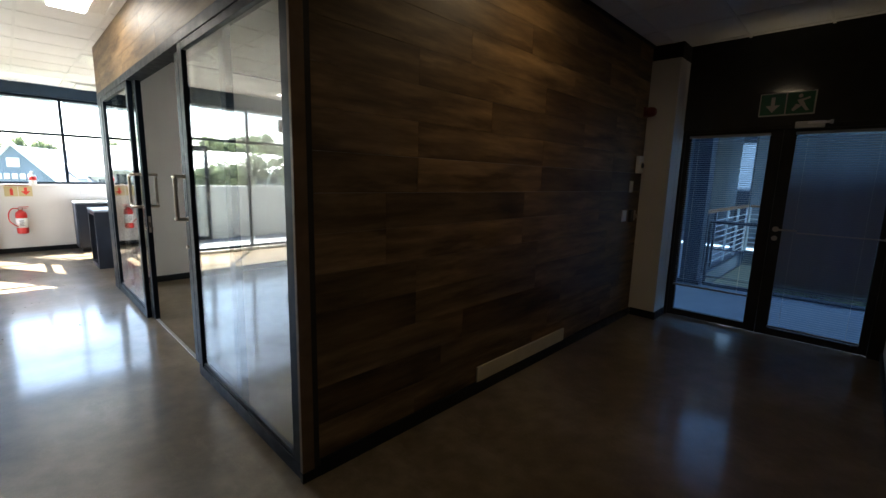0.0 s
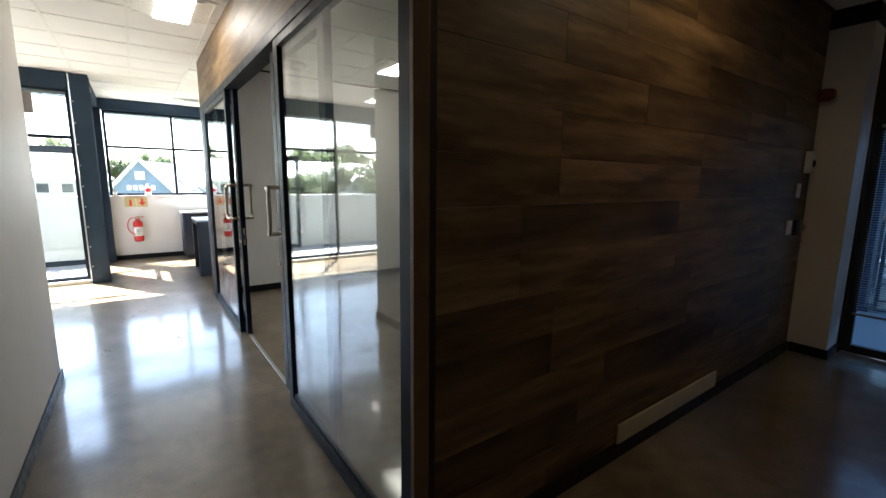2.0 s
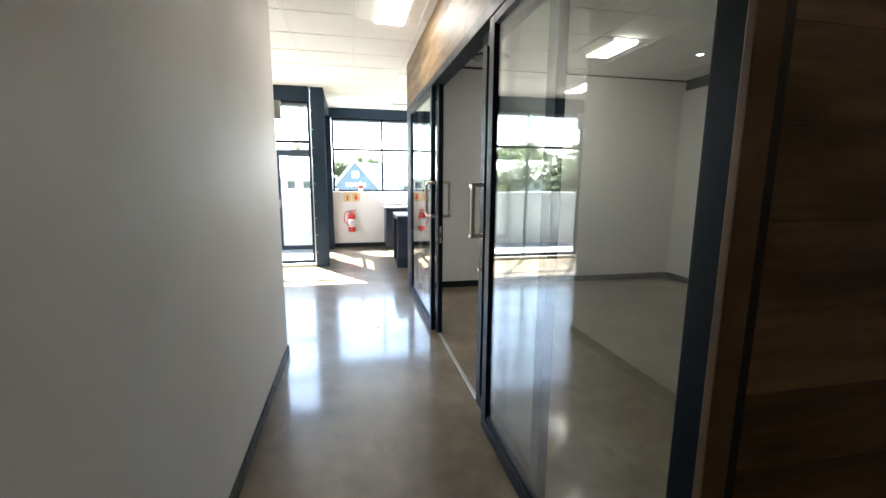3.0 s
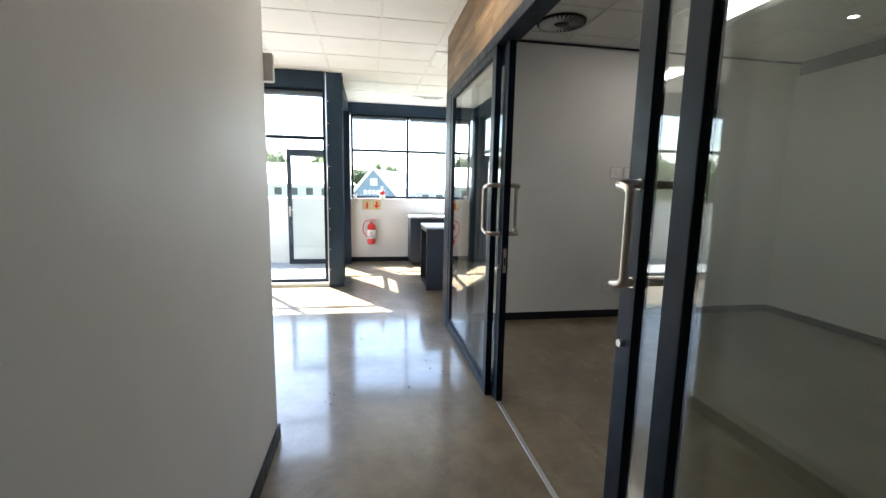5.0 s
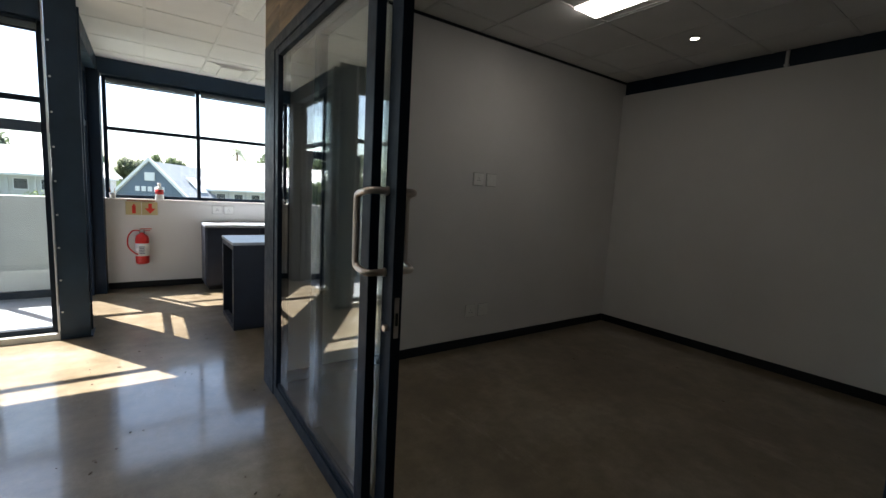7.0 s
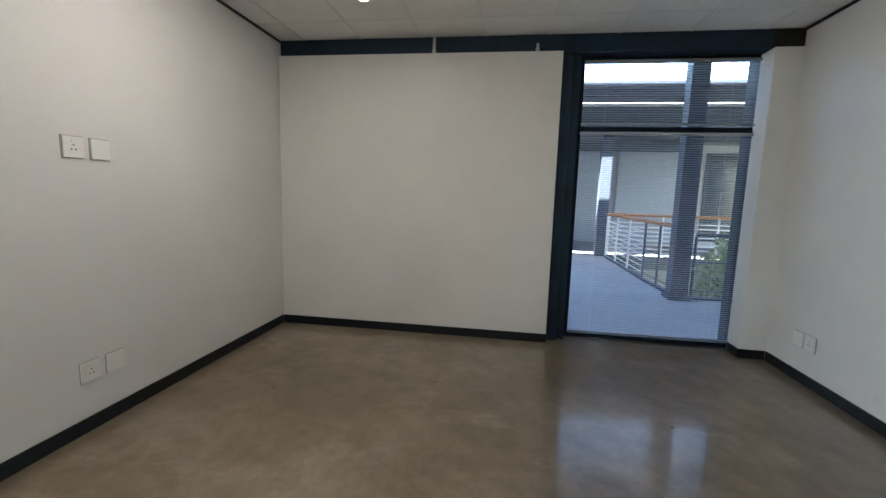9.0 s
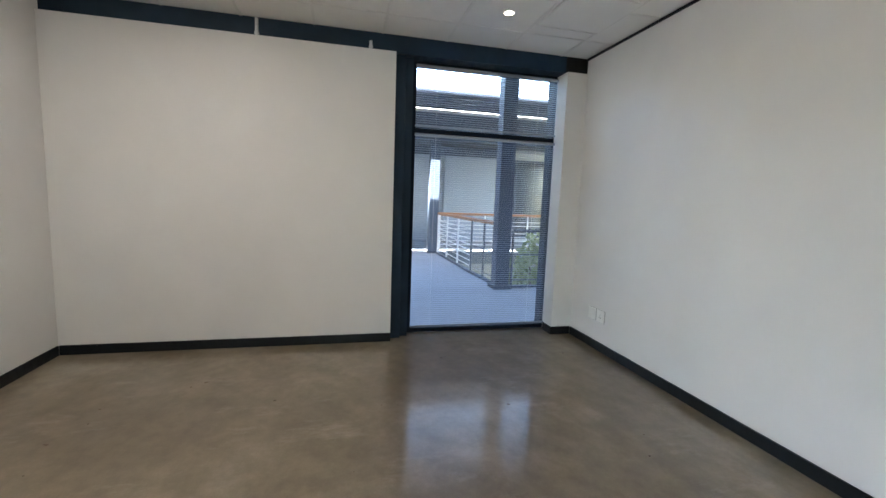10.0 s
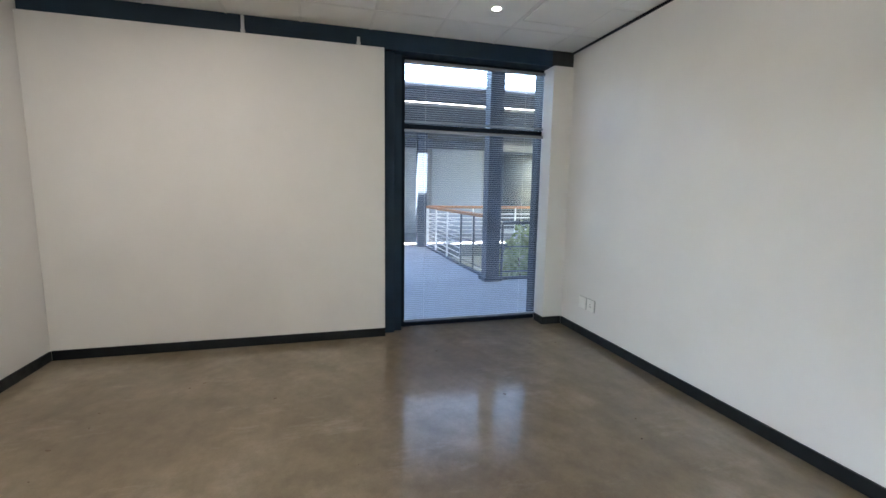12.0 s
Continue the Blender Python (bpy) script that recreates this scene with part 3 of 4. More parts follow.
# door bay: side light, top lights and posts
bay = thing("door_bay", (-1.33, 7.7, 0), "navy framed glazed bay with an open balcony door", "window", kind="structure")
for y in (6.935, 7.54, 8.48):
    part("post", boxed(-1.37, -1.30, y, y + 0.06, 0, 2.755, bevel=0.003), M_NAVY, bay)
part("end_post", boxed(-1.37, -1.18, 8.541, 8.808, 0, 2.755, bevel=0.003), M_NAVY, bay)
for a, b in ((6.995, 7.54), (7.6, 8.48)):
    part("transom", boxed(-1.365, -1.305, a, b, 2.07, 2.125, bevel=0.003), M_NAVY, bay)
    part("head", boxed(-1.365, -1.305, a, b, 2.695, 2.755, bevel=0.003), M_NAVY, bay)
    if a < 7:
        part("infill", boxed(-1.35, -1.325, a, b, 0.07, 2.695), M_STEEL_NAVY, bay, "solid navy infill panel")
        part("bottom_rail", boxed(-1.365, -1.305, a, b, 0, 0.07, bevel=0.003), M_NAVY, bay)
        continue
    pane("pane", boxed(-1.339, -1.331, a, b, 2.12, 2.7), bay)
door = thing("door_balcony", (-1.38, 8.52, 0), "navy framed glass balcony door standing wide open", "door")
x1, x0 = -1.385, -2.27
for a in (x0, x1 - 0.075):
    part("stile", boxed(a, a + 0.075, 8.5, 8.545, 0.012, 2.06, bevel=0.003), M_NAVY, door)
part("bottom_rail", boxed(x0 + 0.075, x1 - 0.075, 8.5, 8.545, 0.012, 0.10, bevel=0.003), M_NAVY, door)
part("top_rail", boxed(x0 + 0.075, x1 - 0.075, 8.5, 8.545, 1.94, 2.06, bevel=0.003), M_NAVY, door)
pane("pane", boxed(x0 + 0.07, x1 - 0.07, 8.518, 8.526, 0.095, 1.945), door)
part("lever_handle", tube(rounded([(x0 + 0.037, 8.5, 1.0), (x0 + 0.037, 8.45, 1.0), (x0 + 0.15, 8.45, 1.0)], 0.012), 0.009), M_STAIN, door, "steel lever handle")
part("lock_plate", boxed(x0 + 0.02, x0 + 0.055, 8.494, 8.499, 0.88, 1.06), M_STAIN, door)


def raised_blind(x0, x1, y, z):
    b = thing("raised_blind", ((x0 + x1) / 2, y, z), "dark venetian blind drawn fully up into a stack", "blind", "raised window blinds")
    part("headrail", boxed(x0, x1, y - 0.02, y + 0.02, z - 0.03, z, bevel=0.003), M_NAVY, b)
    for i in range(6):
        part("slat", boxed(x0 + 0.005, x1 - 0.005, y - 0.014, y + 0.014, z - 0.038 - 0.008 * i, z - 0.034 - 0.008 * i), M_GREY, b)
    part("bottom_rail", boxed(x0 + 0.005, x1 - 0.005, y - 0.014, y + 0.014, z - 0.098, z - 0.083, bevel=0.003), M_NAVY, b)


for a, b in ((-5.70, -4.65), (-4.61, -3.58), (-3.54, -2.48), (-2.44, -1.45)):
    raised_blind(a, b, 6.735, 2.72)
for a, b in ((-1.13, -0.14), (-0.08, 0.94), (1.0, 2.02), (2.08, 3.10)):
    raised_blind(a, b, 8.835, 2.755)

# ---- lamps and ceiling fittings ----


def troffer(x, y, label="square recessed ceiling light with curved wings, lit", lamp=None):
    t = thing("ceiling_light", (x, y, CEIL), label, "ceiling light", "recessed ceiling lights")
    h = 0.296
    bm = bmesh.new()
    for a in ((-h, h, -h, -h + 0.02), (-h, h, h - 0.02, h), (-h, -h + 0.02, -h + 0.02, h - 0.02), (h - 0.02, h, -h + 0.02, h - 0.02)):
        box(bm, x + a[0], x + a[1], y + a[2], y + a[3], CEIL - 0.008, CEIL - 0.002)
    part("frame", bm, M_GRID, t)
    for s in (-1, 1):
        prof = [(x + s * (0.132 + 0.143 * k / 6), CEIL - 0.03 + 0.026 * abs(math.sin(k / 6 * math.pi / 2))) for k in range(7)]
        prof += [(px, CEIL - 0.0025) for px, _ in (prof[-1], prof[0])]
        part("wing", prism(prof, "y", y - h + 0.021, y + h - 0.021), M_PLASTIC, t)
    part("diffuser", boxed(x - 0.13, x + 0.13, y - h + 0.022, y + h - 0.022, CEIL - 0.04, CEIL - 0.004, bevel=0.006), lamp or M_LAMP, t, "white lamp diffuser")
    return t


troffer(2.04, 3.73)
troffer(-0.40, 3.20)
troffer(-2.85, 5.70)
troffer(0.19, 8.16, "square recessed ceiling light with curved wings, switched off", M_PLASTIC)
troffer(0.20, 5.77, "square recessed ceiling light with curved wings, switched off", M_PLASTIC)


def downlight(x, y, lens=None, label="small round lit downlight in the ceiling"):
    d = thing("downlight", (x, y, CEIL), label, "downlight", "ceiling downlights")
    part("ring", lathe([(0.05, 0.0), (0.05, -0.006), (0.034, -0.008), (0.034, -0.001)], (x, y, CEIL - 0.0015)), M_GRID, d)
    part("lens", lathe([(0.033, -0.001), (0.033, -0.004)], (x, y, CEIL - 0.0015)), lens or M_SPOT, d)


downlight(3.27, 1.30)
downlight(3.19, 3.735)
# this lamp is an addition out of view that lifts the plank wall
downlight(1.55, -0.56, M_WARM, "added warm downlight, out of view, brightening the plank wall")


def swirl(x, y, r, label):
    d = thing("air_diffuser", (x, y, CEIL), label, "air vent", "ceiling air diffusers")
    part("rim", lathe([(r + 0.02, -0.001), (r + 0.015, -0.014), (r, -0.016), (r - 0.006, -0.003)], (x, y, CEIL - 0.001), 36), M_BASE, d)
    part("backing", lathe([(r - 0.005, -0.013), (r - 0.005, -0.0155)], (x, y, CEIL), 36), M_RUBBER, d)
    n = 30
    bm = bmesh.new()
    prof = [(0.34 * r, -0.006), (0.98 * r, -0.013), (0.98 * r, 0.013), (0.34 * r, 0.006)]
    vs = [bm.verts.new((u, v, 0)) for u, v in prof] + [bm.verts.new((u, v, -0.003)) for u, v in prof]
    for f in ((0, 1, 2, 3), (7, 6, 5, 4), (0, 4, 5, 1), (1, 5, 6, 2), (2, 6, 7, 3), (3, 7, 4, 0)):
        bm.faces.new([vs[i] for i in f])
    me = mesh_of("blade", bm, M_ALU)
    for k in range(n):
        piece("blade", me, (x, y, CEIL - 0.018), d, (28, 0, 360 * k / n))
    part("hub", lathe([(0.32 * r, 0), (0.3 * r, -0.008), (0.05 * r, -0.01)], (x, y, CEIL - 0.014)), M_BASE, d)


swirl(0.88, 4.40, 0.20, "round dark swirl air diffuser in the office ceiling")
hatch = thing("ceiling_hatch", (3.1, 0.72, CEIL), "white ceiling access panel set slightly askew", "ceiling panel")
part("panel", boxed(2.80, 3.40, 0.42, 0.98, CEIL - 0.012, CEIL - 0.003, bevel=0.004), M_CEIL, hatch)
part("edge", boxed(2.79, 3.41, 0.982, 0.998, CEIL - 0.016, CEIL - 0.002), M_GRID, hatch)
part("edge", boxed(3.402, 3.417, 0.42, 0.98, CEIL - 0.016, CEIL - 0.002), M_GRID, hatch)

# ---- wall fittings and loose things ----


def plate(x, y, z, face, w=0.075, h=0.115, kind="socket", label=""):
    """A wall plate; face: the axis and sign it looks along."""
    ax, s = face

    def slab(u0, u1, z0, z1, d0, d1, bevel=0.0):
        if ax == "y":
            a, b = sorted((y + s * d0, y + s * d1))
            return boxed(x + u0, x + u1, a, b, z + z0, z + z1, bevel=bevel)
        a, b = sorted((x + s * d0, x + s * d1))
        return boxed(a, b, y + u0, y + u1, z + z0, z + z1, bevel=bevel)

    p = thing("wall_" + kind, (x, y, z), label, kind)
    # slightly larger grey slab draws the plate's shadow edge in colour
    part("shade_rim", slab(-w / 2 - 0.004, w / 2 + 0.004, -h / 2 - 0.004, h / 2 + 0.004, 0.0005, 0.004), M_PLATESHADE, p)
    part("plate", slab(-w / 2, w / 2, -h / 2, h / 2, 0.001, 0.014, 0.003), M_PLASTIC, p)
    if kind == "socket":
        for u, v in ((-0.012, -0.012), (0.012, -0.012), (0, 0.012)):
            part("pin_hole", slab(u - 0.004, u + 0.004, v - 0.004, v + 0.004, 0.0135, 0.0148), M_RUBBER, p)
        part("rocker", slab(-0.012, 0.012, 0.026, 0.044, 0.013, 0.017, 0.002), M_PLASTIC, p)
    elif kind == "switch":
        part("rocker", slab(-0.016, 0.016, -0.026, 0.026, 0.013, 0.018, 0.002), M_PLASTIC, p)
    return p


for z, lo in ((1.64, "high"), (0.358, "low")):
    plate(1.838, 4.92, z, ("y", -1), 0.115, 0.115, "socket", "white wall socket on the white partition")
    plate(1.998, 4.92, z, ("y", -1), 0.115, 0.115, "blank plate", "white blank cover plate beside a socket")
plate(3.47, 0.10, 0.345, ("y", 1), 0.115, 0.115, "socket", "white wall socket low on the office wall")
plate(3.61, 0.10, 0.345, ("y", 1), 0.115, 0.115, "blank plate", "white blank cover plate beside a socket")
plate(0.112, 8.81, 1.09, ("y", -1), 0.125, 0.115, "socket", "white wall socket over the kitchen counter")
plate(0.266, 8.81, 1.09, ("y", -1), 0.125, 0.115, "socket", "white wall socket over the kitchen counter")
plate(3.72, -0.036, 1.465, ("y", -1), 0.075, 0.115, "switch", "white light switch on the plank wall")
plate(3.60, -0.036, 1.16, ("y", -1), 0.10, 0.115, "switch", "white light switch low on the plank wall")

call = thing("call_point", (3.86, -0.044, 1.70), "white alarm call point with a dark round button", "call point")
part("box", boxed(3.80, 3.92, -0.079, -0.037, 1.61, 1.79, bevel=0.006), M_PLASTIC, call)
part("button", rod(bmesh.new(), (3.86, -0.079, 1.69), (3.86, -0.092, 1.69), 0.028, seg=18), M_RUBBER, call, "black round button")
part("ring", rod(bmesh.new(), (3.86, -0.079, 1.69), (3.86, -0.084, 1.69), 0.042, seg=18), M_CREAM, call)
reader = thing("access_reader", (3.80, -0.044, 1.15), "dark access reader with a steel release knob", "access reader")
part("body", boxed(3.72, 3.80, -0.069, -0.037, 1.09, 1.22, bevel=0.006), M_RUBBER, reader)
part("plate", boxed(3.81, 3.90, -0.049, -0.037, 1.10, 1.21, bevel=0.004), M_STAIN, reader)
part("knob", rod(bmesh.new(), (3.855, -0.049, 1.15), (3.855, -0.089, 1.15), 0.02, seg=16), M_STAIN, reader)
siren = thing("alarm_siren", (3.93, -0.044, 2.25), "red round fire alarm sounder on the plank wall", "alarm siren")
bm = lathe([(0.05, 0.0), (0.052, 0.03), (0.046, 0.07), (0.03, 0.09)], (0, 0, 0))
bmesh.ops.transform(bm, matrix=pose(3.93, -0.054, 2.25, 90), verts=bm.verts)
part("sounder", bm, M_SIREN, siren)
part("base", boxed(3.88, 3.98, -0.054, -0.037, 2.20, 2.30, bevel=0.005), M_SIREN, siren)
grille = thing("vent_plate", (1.86, -0.044, 0.14), "long cream metal cover plate low on the plank wall", "vent cover")
part("plate", boxed(1.26, 2.47, -0.05, -0.037, 0.088, 0.200, bevel=0.003), M_CREAM, grille)
for x in (1.30, 1.86, 2.43):
    part("screw", rod(bmesh.new(), (x, -0.05, 0.185), (x, -0.053, 0.185), 0.006, seg=8), M_ALU, grille)

exit_sign = thing("exit_sign", (4.32, -1.165, 2.28), "green exit sign with a down arrow and running figure symbol", "exit sign")
part("box", boxed(4.298, 4.322, -1.393, -0.973, 2.173, 2.383, bevel=0.004), M_SIGNPALE, exit_sign)
for y0, y1 in ((-1.173, -0.983), (-1.383, -1.183)):
    part("panel", boxed(4.294, 4.299, y0, y1, 2.183, 2.373), M_SIGNGREEN, exit_sign, "green sign panel")
arrow = [(-1.063, 2.343), (-1.093, 2.343), (-1.093, 2.268), (-1.133, 2.268), (-1.078, 2.203), (-1.023, 2.268), (-1.063, 2.268)]
part("arrow", prism(arrow, "x", 4.290, 4.2945), M_SIGNPALE, exit_sign, "pale down arrow")
bm = prism([(-1.258, 2.303), (-1.293, 2.313), (-1.323, 2.258), (-1.288, 2.248)], "x", 4.290, 4.2945)
for pts in ([(-1.288, 2.258), (-1.318, 2.258), (-1.353, 2.208), (-1.328, 2.203)], [(-1.253, 2.268), (-1.298, 2.253), (-1.238, 2.203), (-1.223, 2.218)], [(-1.288, 2.308), (-1.298, 2.293), (-1.353, 2.313), (-1.348, 2.328)]):
    other = prism(pts, "x", 4.290, 4.2945)
    tmp = bpy.data.meshes.new("tmp")
    other.to_mesh(tmp)
    bm.from_mesh(tmp)
    other.free()
    bpy.data.meshes.remove(tmp)
rod(bm, (4.290, -1.28, 2.338), (4.2945, -1.28, 2.338), 0.017, seg=14)
part("symbol", bm, M_SIGNPALE, exit_sign, "pale running symbol")
# added strip, hidden by the box, makes the wall glow above it
part("lamp", boxed(4.324, 4.338, -1.268, -1.098, 2.353, 2.37), M_SIGNGLOW, exit_sign, "hidden strip added to cast the glow above the sign")

for y, z1 in ((3.32, 2.935), (2.34, 2.86)):
    c = thing("wall_conduit", (4.05, y, 2.78), "short grey conduit stub over the white board", "conduit", "conduit stubs over the board")
    part("pipe", boxed(4.034, 4.058, y - 0.013, y + 0.013, 2.765, z1, bevel=0.004), M_ALU, c)
    part("clip", boxed(4.030, 4.06, y - 0.018, y + 0.018, 2.80, 2.815), M_ALU, c)

sensor = thing("wall_sensor", (-1.35, 2.93, 2.0), "small white sensor box on the wall corner", "sensor")
part("body", boxed(-1.41, -1.315, 2.927, 2.97, 1.96, 2.10, bevel=0.008), M_PLASTIC, sensor)
part("lens", boxed(-1.40, -1.35, 2.969, 2.974, 1.98, 2.02, bevel=0.002), M_CREAM, sensor)

# fire point
ext = thing("fire_extinguisher", (-0.80, 8.72, 0.34), "red fire extinguisher with a black hose hung on the wall", "fire extinguisher")
cx, cy = -0.80, 8.715
part("cylinder", lathe([(0.058, 0.0), (0.074, 0.012), (0.078, 0.03), (0.078, 0.335), (0.068, 0.375), (0.04, 0.40), (0.022, 0.41), (0.022, 0.425)], (cx, cy, 0.345)), M_RED, ext, "red enamelled cylinder")
part("label_band", lathe([(0.0788, 0.11), (0.0788, 0.28)], (cx, cy, 0.345)), M_PLASTIC, ext, "white instruction label")
bm = bmesh.new()
for i in range(5):
    box(bm, cx - 0.035, cx + 0.03 - 0.008 * (i % 2), cy - 0.0825, cy - 0.0792, 0.49 + 0.022 * i, 0.498 + 0.022 * i)
part("label_print", bm, M_GREY, ext)
valve = part("valve", boxed(cx - 0.022, cx + 0.022, cy - 0.02, cy + 0.02, 0.768, 0.805, bevel=0.004), M_STAIN, ext)
part("lever", boxed(cx - 0.02, cx + 0.11, cy - 0.008, cy + 0.008, 0.812, 0.822, bevel=0.002), M_RED, valve)
part("lever", boxed(cx - 0.02, cx + 0.09, cy - 0.008, cy + 0.008, 0.788, 0.796, bevel=0.002), M_RED, valve)
part("gauge", rod(bmesh.new(), (cx, cy - 0.02, 0.786), (cx, cy - 0.034, 0.786), 0.014), M_ALU, valve)
part("hose", tube(rounded([(cx - 0.02, cy, 0.79), (cx - 0.10, cy - 0.01, 0.80), (cx - 0.155, cy - 0.02, 0.72), (cx - 0.16, cy - 0.03, 0.58), (cx - 0.09, cy - 0.05, 0.50), (cx - 0.05, cy - 0.07, 0.48)], 0.07), 0.009), M_RED, ext, "dark red hose")
part("bracket", boxed(cx - 0.03, cx + 0.03, cy + 0.07, cy + 0.094, 0.56, 0.80, bevel=0.003), M_RUBBER, ext)
fsign = thing("fire_sign", (-0.785, 8.805, 1.082), "cream fire point sign with red symbols", "sign")
part("board", boxed(-0.97, -0.615, 8.798, 8.8095, 0.997, 1.172, bevel=0.002), M_SIGNCREAM, fsign)
part("divider", boxed(-0.8, -0.793, 8.795, 8.7985, 1.002, 1.167), M_PLASTIC, fsign)
bm = boxed(-0.9, -0.86, 8.7945, 8.7985, 1.017, 1.122, bevel=0.001)
box(bm, -0.89, -0.87, 8.7945, 8.7985, 1.122, 1.142)
part("symbol", bm, M_SIGNRED, fsign, "red extinguisher symbol")
part("arrow", prism([(-0.72, 1.152), (-0.68, 1.152), (-0.68, 1.087), (-0.64, 1.087), (-0.7, 1.017), (-0.76, 1.087), (-0.72, 1.087)], "y", 8.7945, 8.7985), M_SIGNRED, fsign, "red down arrow")
bracket = thing("sign_bracket", (-0.785, 8.79, 1.182), "thin brown strip over the fire sign", "strip")
part("strip", boxed(-0.955, -0.645, 8.79, 8.8095, 1.18, 1.194, bevel=0.003), M_TIMBER, bracket)

bottle = thing("bottle", (-0.59, 8.86, 1.213), "white plastic bottle with a red label on the sill", "bottle")
part("body", lathe([(0.046, 0), (0.050, 0.006), (0.050, 0.14), (0.040, 0.165), (0.018, 0.175), (0.018, 0.19)], (-0.59, 8.815, 1.213)), M_PLASTIC, bottle)
part("cap", lathe([(0.021, 0.19), (0.021, 0.222)], (-0.59, 8.815, 1.213)), M_PLASTIC, bottle)
part("label_wrap", lathe([(0.0508, 0.07), (0.0508, 0.135)], (-0.59, 8.815, 1.213)), M_RED, bottle, "red printed label")
cup = thing("cup", (-1.1, 8.84, 1.213), "small white cup holding brushes on the sill", "cup")
part("body", lathe([(0.028, 0), (0.036, 0.07), (0.033, 0.07), (0.026, 0.004)], (-1.1, 8.825, 1.213)), M_PLASTIC, cup)
for dx in (-0.012, 0.01):
    part("brush", rod(bmesh.new(), (-1.1 + dx, 8.825, 1.222), (-1.1 + 2.5 * dx, 8.83, 1.342), 0.004, seg=8), M_TIMBER, cup)

# navy counters
island = thing("counter_island", (0.25, 6.69, 0), "navy counter with a recessed end panel and pale top", "counter")
X0, X1, Y0, Y1 = -0.055, 0.62, 6.335, 7.05
for y in (Y0, Y1 - 0.05):
    part("leg_panel", boxed(X0, X1, y, y + 0.05, 0, 0.868, bevel=0.003), M_DESK, island)
part("back_panel", boxed(X0 + 0.09, X1 - 0.005, Y0 + 0.05, Y1 - 0.05, 0.0, 0.82), M_DESK, island)
part("top_rail", boxed(X0, X0 + 0.05, Y0 + 0.05, Y1 - 0.05, 0.818, 0.868), M_DESK, island)
part("plinth", boxed(X0, X0 + 0.05, Y0 + 0.05, Y1 - 0.05, 0.0, 0.05), M_DESK, island)
part("worktop", boxed(X0 - 0.006, X1 + 0.006, Y0 - 0.006, Y1 + 0.006, 0.869, 0.897, bevel=0.004), M_TOP, island, "pale blue-grey worktop")
cab = thing("base_cabinet", (0.6, 8.5, 0), "navy base cabinet with a pale worktop under the window", "cabinet")
part("carcass", boxed(-0.085, 2.6, 8.30, 8.79, 0.06, 0.875, bevel=0.003), M_DESK, cab)
part("plinth", boxed(-0.05, 2.58, 8.35, 8.79, 0.0, 0.06), M_RUBBER, cab)
part("worktop", boxed(-0.105, 2.62, 8.27, 8.793, 0.876, 0.912, bevel=0.005), M_TOP, cab, "pale worktop")
part("end_panel", boxed(-0.097, -0.086, 8.32, 8.78, 0.07, 0.87, bevel=0.002), M_DESK, cab)
for k in range(4):
    dr = part("door", boxed(-0.075 + 0.67 * k, 0.585 + 0.67 * k, 8.282, 8.299, 0.07, 0.865, bevel=0.003), M_DESK, cab)
    part("handle", rod(bmesh.new(), (0.53 + 0.67 * k, 8.265, 0.55), (0.53 + 0.67 * k, 8.265, 0.70), 0.005, seg=8), M_STAIN, dr)

crumb_rng = random.Random(21)
bm = bmesh.new()
for _ in range(60):
    u, v = (crumb_rng.uniform(-1.2, -0.1), crumb_rng.uniform(3.2, 6.4)) if crumb_rng.random() < 0.6 else (crumb_rng.uniform(0.3, 3.6), crumb_rng.uniform(0.4, 4.6))
    r = crumb_rng.uniform(0.003, 0.009)
    bmesh.ops.create_icosphere(bm, subdivisions=1, radius=r, matrix=Matrix.Translation((u, v, r * 0.4)) @ Matrix.Rotation(crumb_rng.uniform(0, 3), 4, "Z") @ Matrix.Diagonal((crumb_rng.uniform(0.8, 2.2), 0.8, 0.4, 1)))
solid("floor_crumbs", bm, M_BARK, "scattered dark crumbs and leaf bits on the floor", "debris", kind="stuff")

# ---- balcony side, outside ----
GROUND = -3.6
structure("balcony_slab", boxed(-12.0, -1.385, 6.87, 8.98, -0.25, -0.015), M_SLAB, "pale concrete balcony floor in sun", "balcony floor")
structure("parapet", boxed(-12.0, -1.305, 8.81, 9.01, -0.25, 1.20, bevel=0.01), M_PARAPET, "pale plastered balcony parapet", "parapet")
structure("parapet_end", boxed(-12.2, -12.0, 6.0, 9.01, -0.25, 1.20, bevel=0.01), M_PARAPET, "pale plastered balcony parapet end", "parapet")
structure("facade_lower", boxed(-12.0, 4.42, 8.81, 9.0, GROUND, -0.26), M_PARAPET, "pale plastered lower facade", "wall")
structure("facade_balcony", boxed(-12.0, -6.01, 6.79, 6.99, -0.25, 3.6), M_PARAPET, "pale plastered facade beside the balcony", "wall")
ground = structure("ground", boxed(-900, 900, -900, 900, GROUND - 0.5, GROUND), M_GRASS, "dry grass ground running to the horizon", "ground")
structure("road", boxed(-120, 120, 20, 27, GROUND, GROUND + 0.02), plain("asphalt", (0.055, 0.055, 0.057), 0.85, 0, 0.2, 0.5, 0.6, 40), "grey asphalt access road", "road")


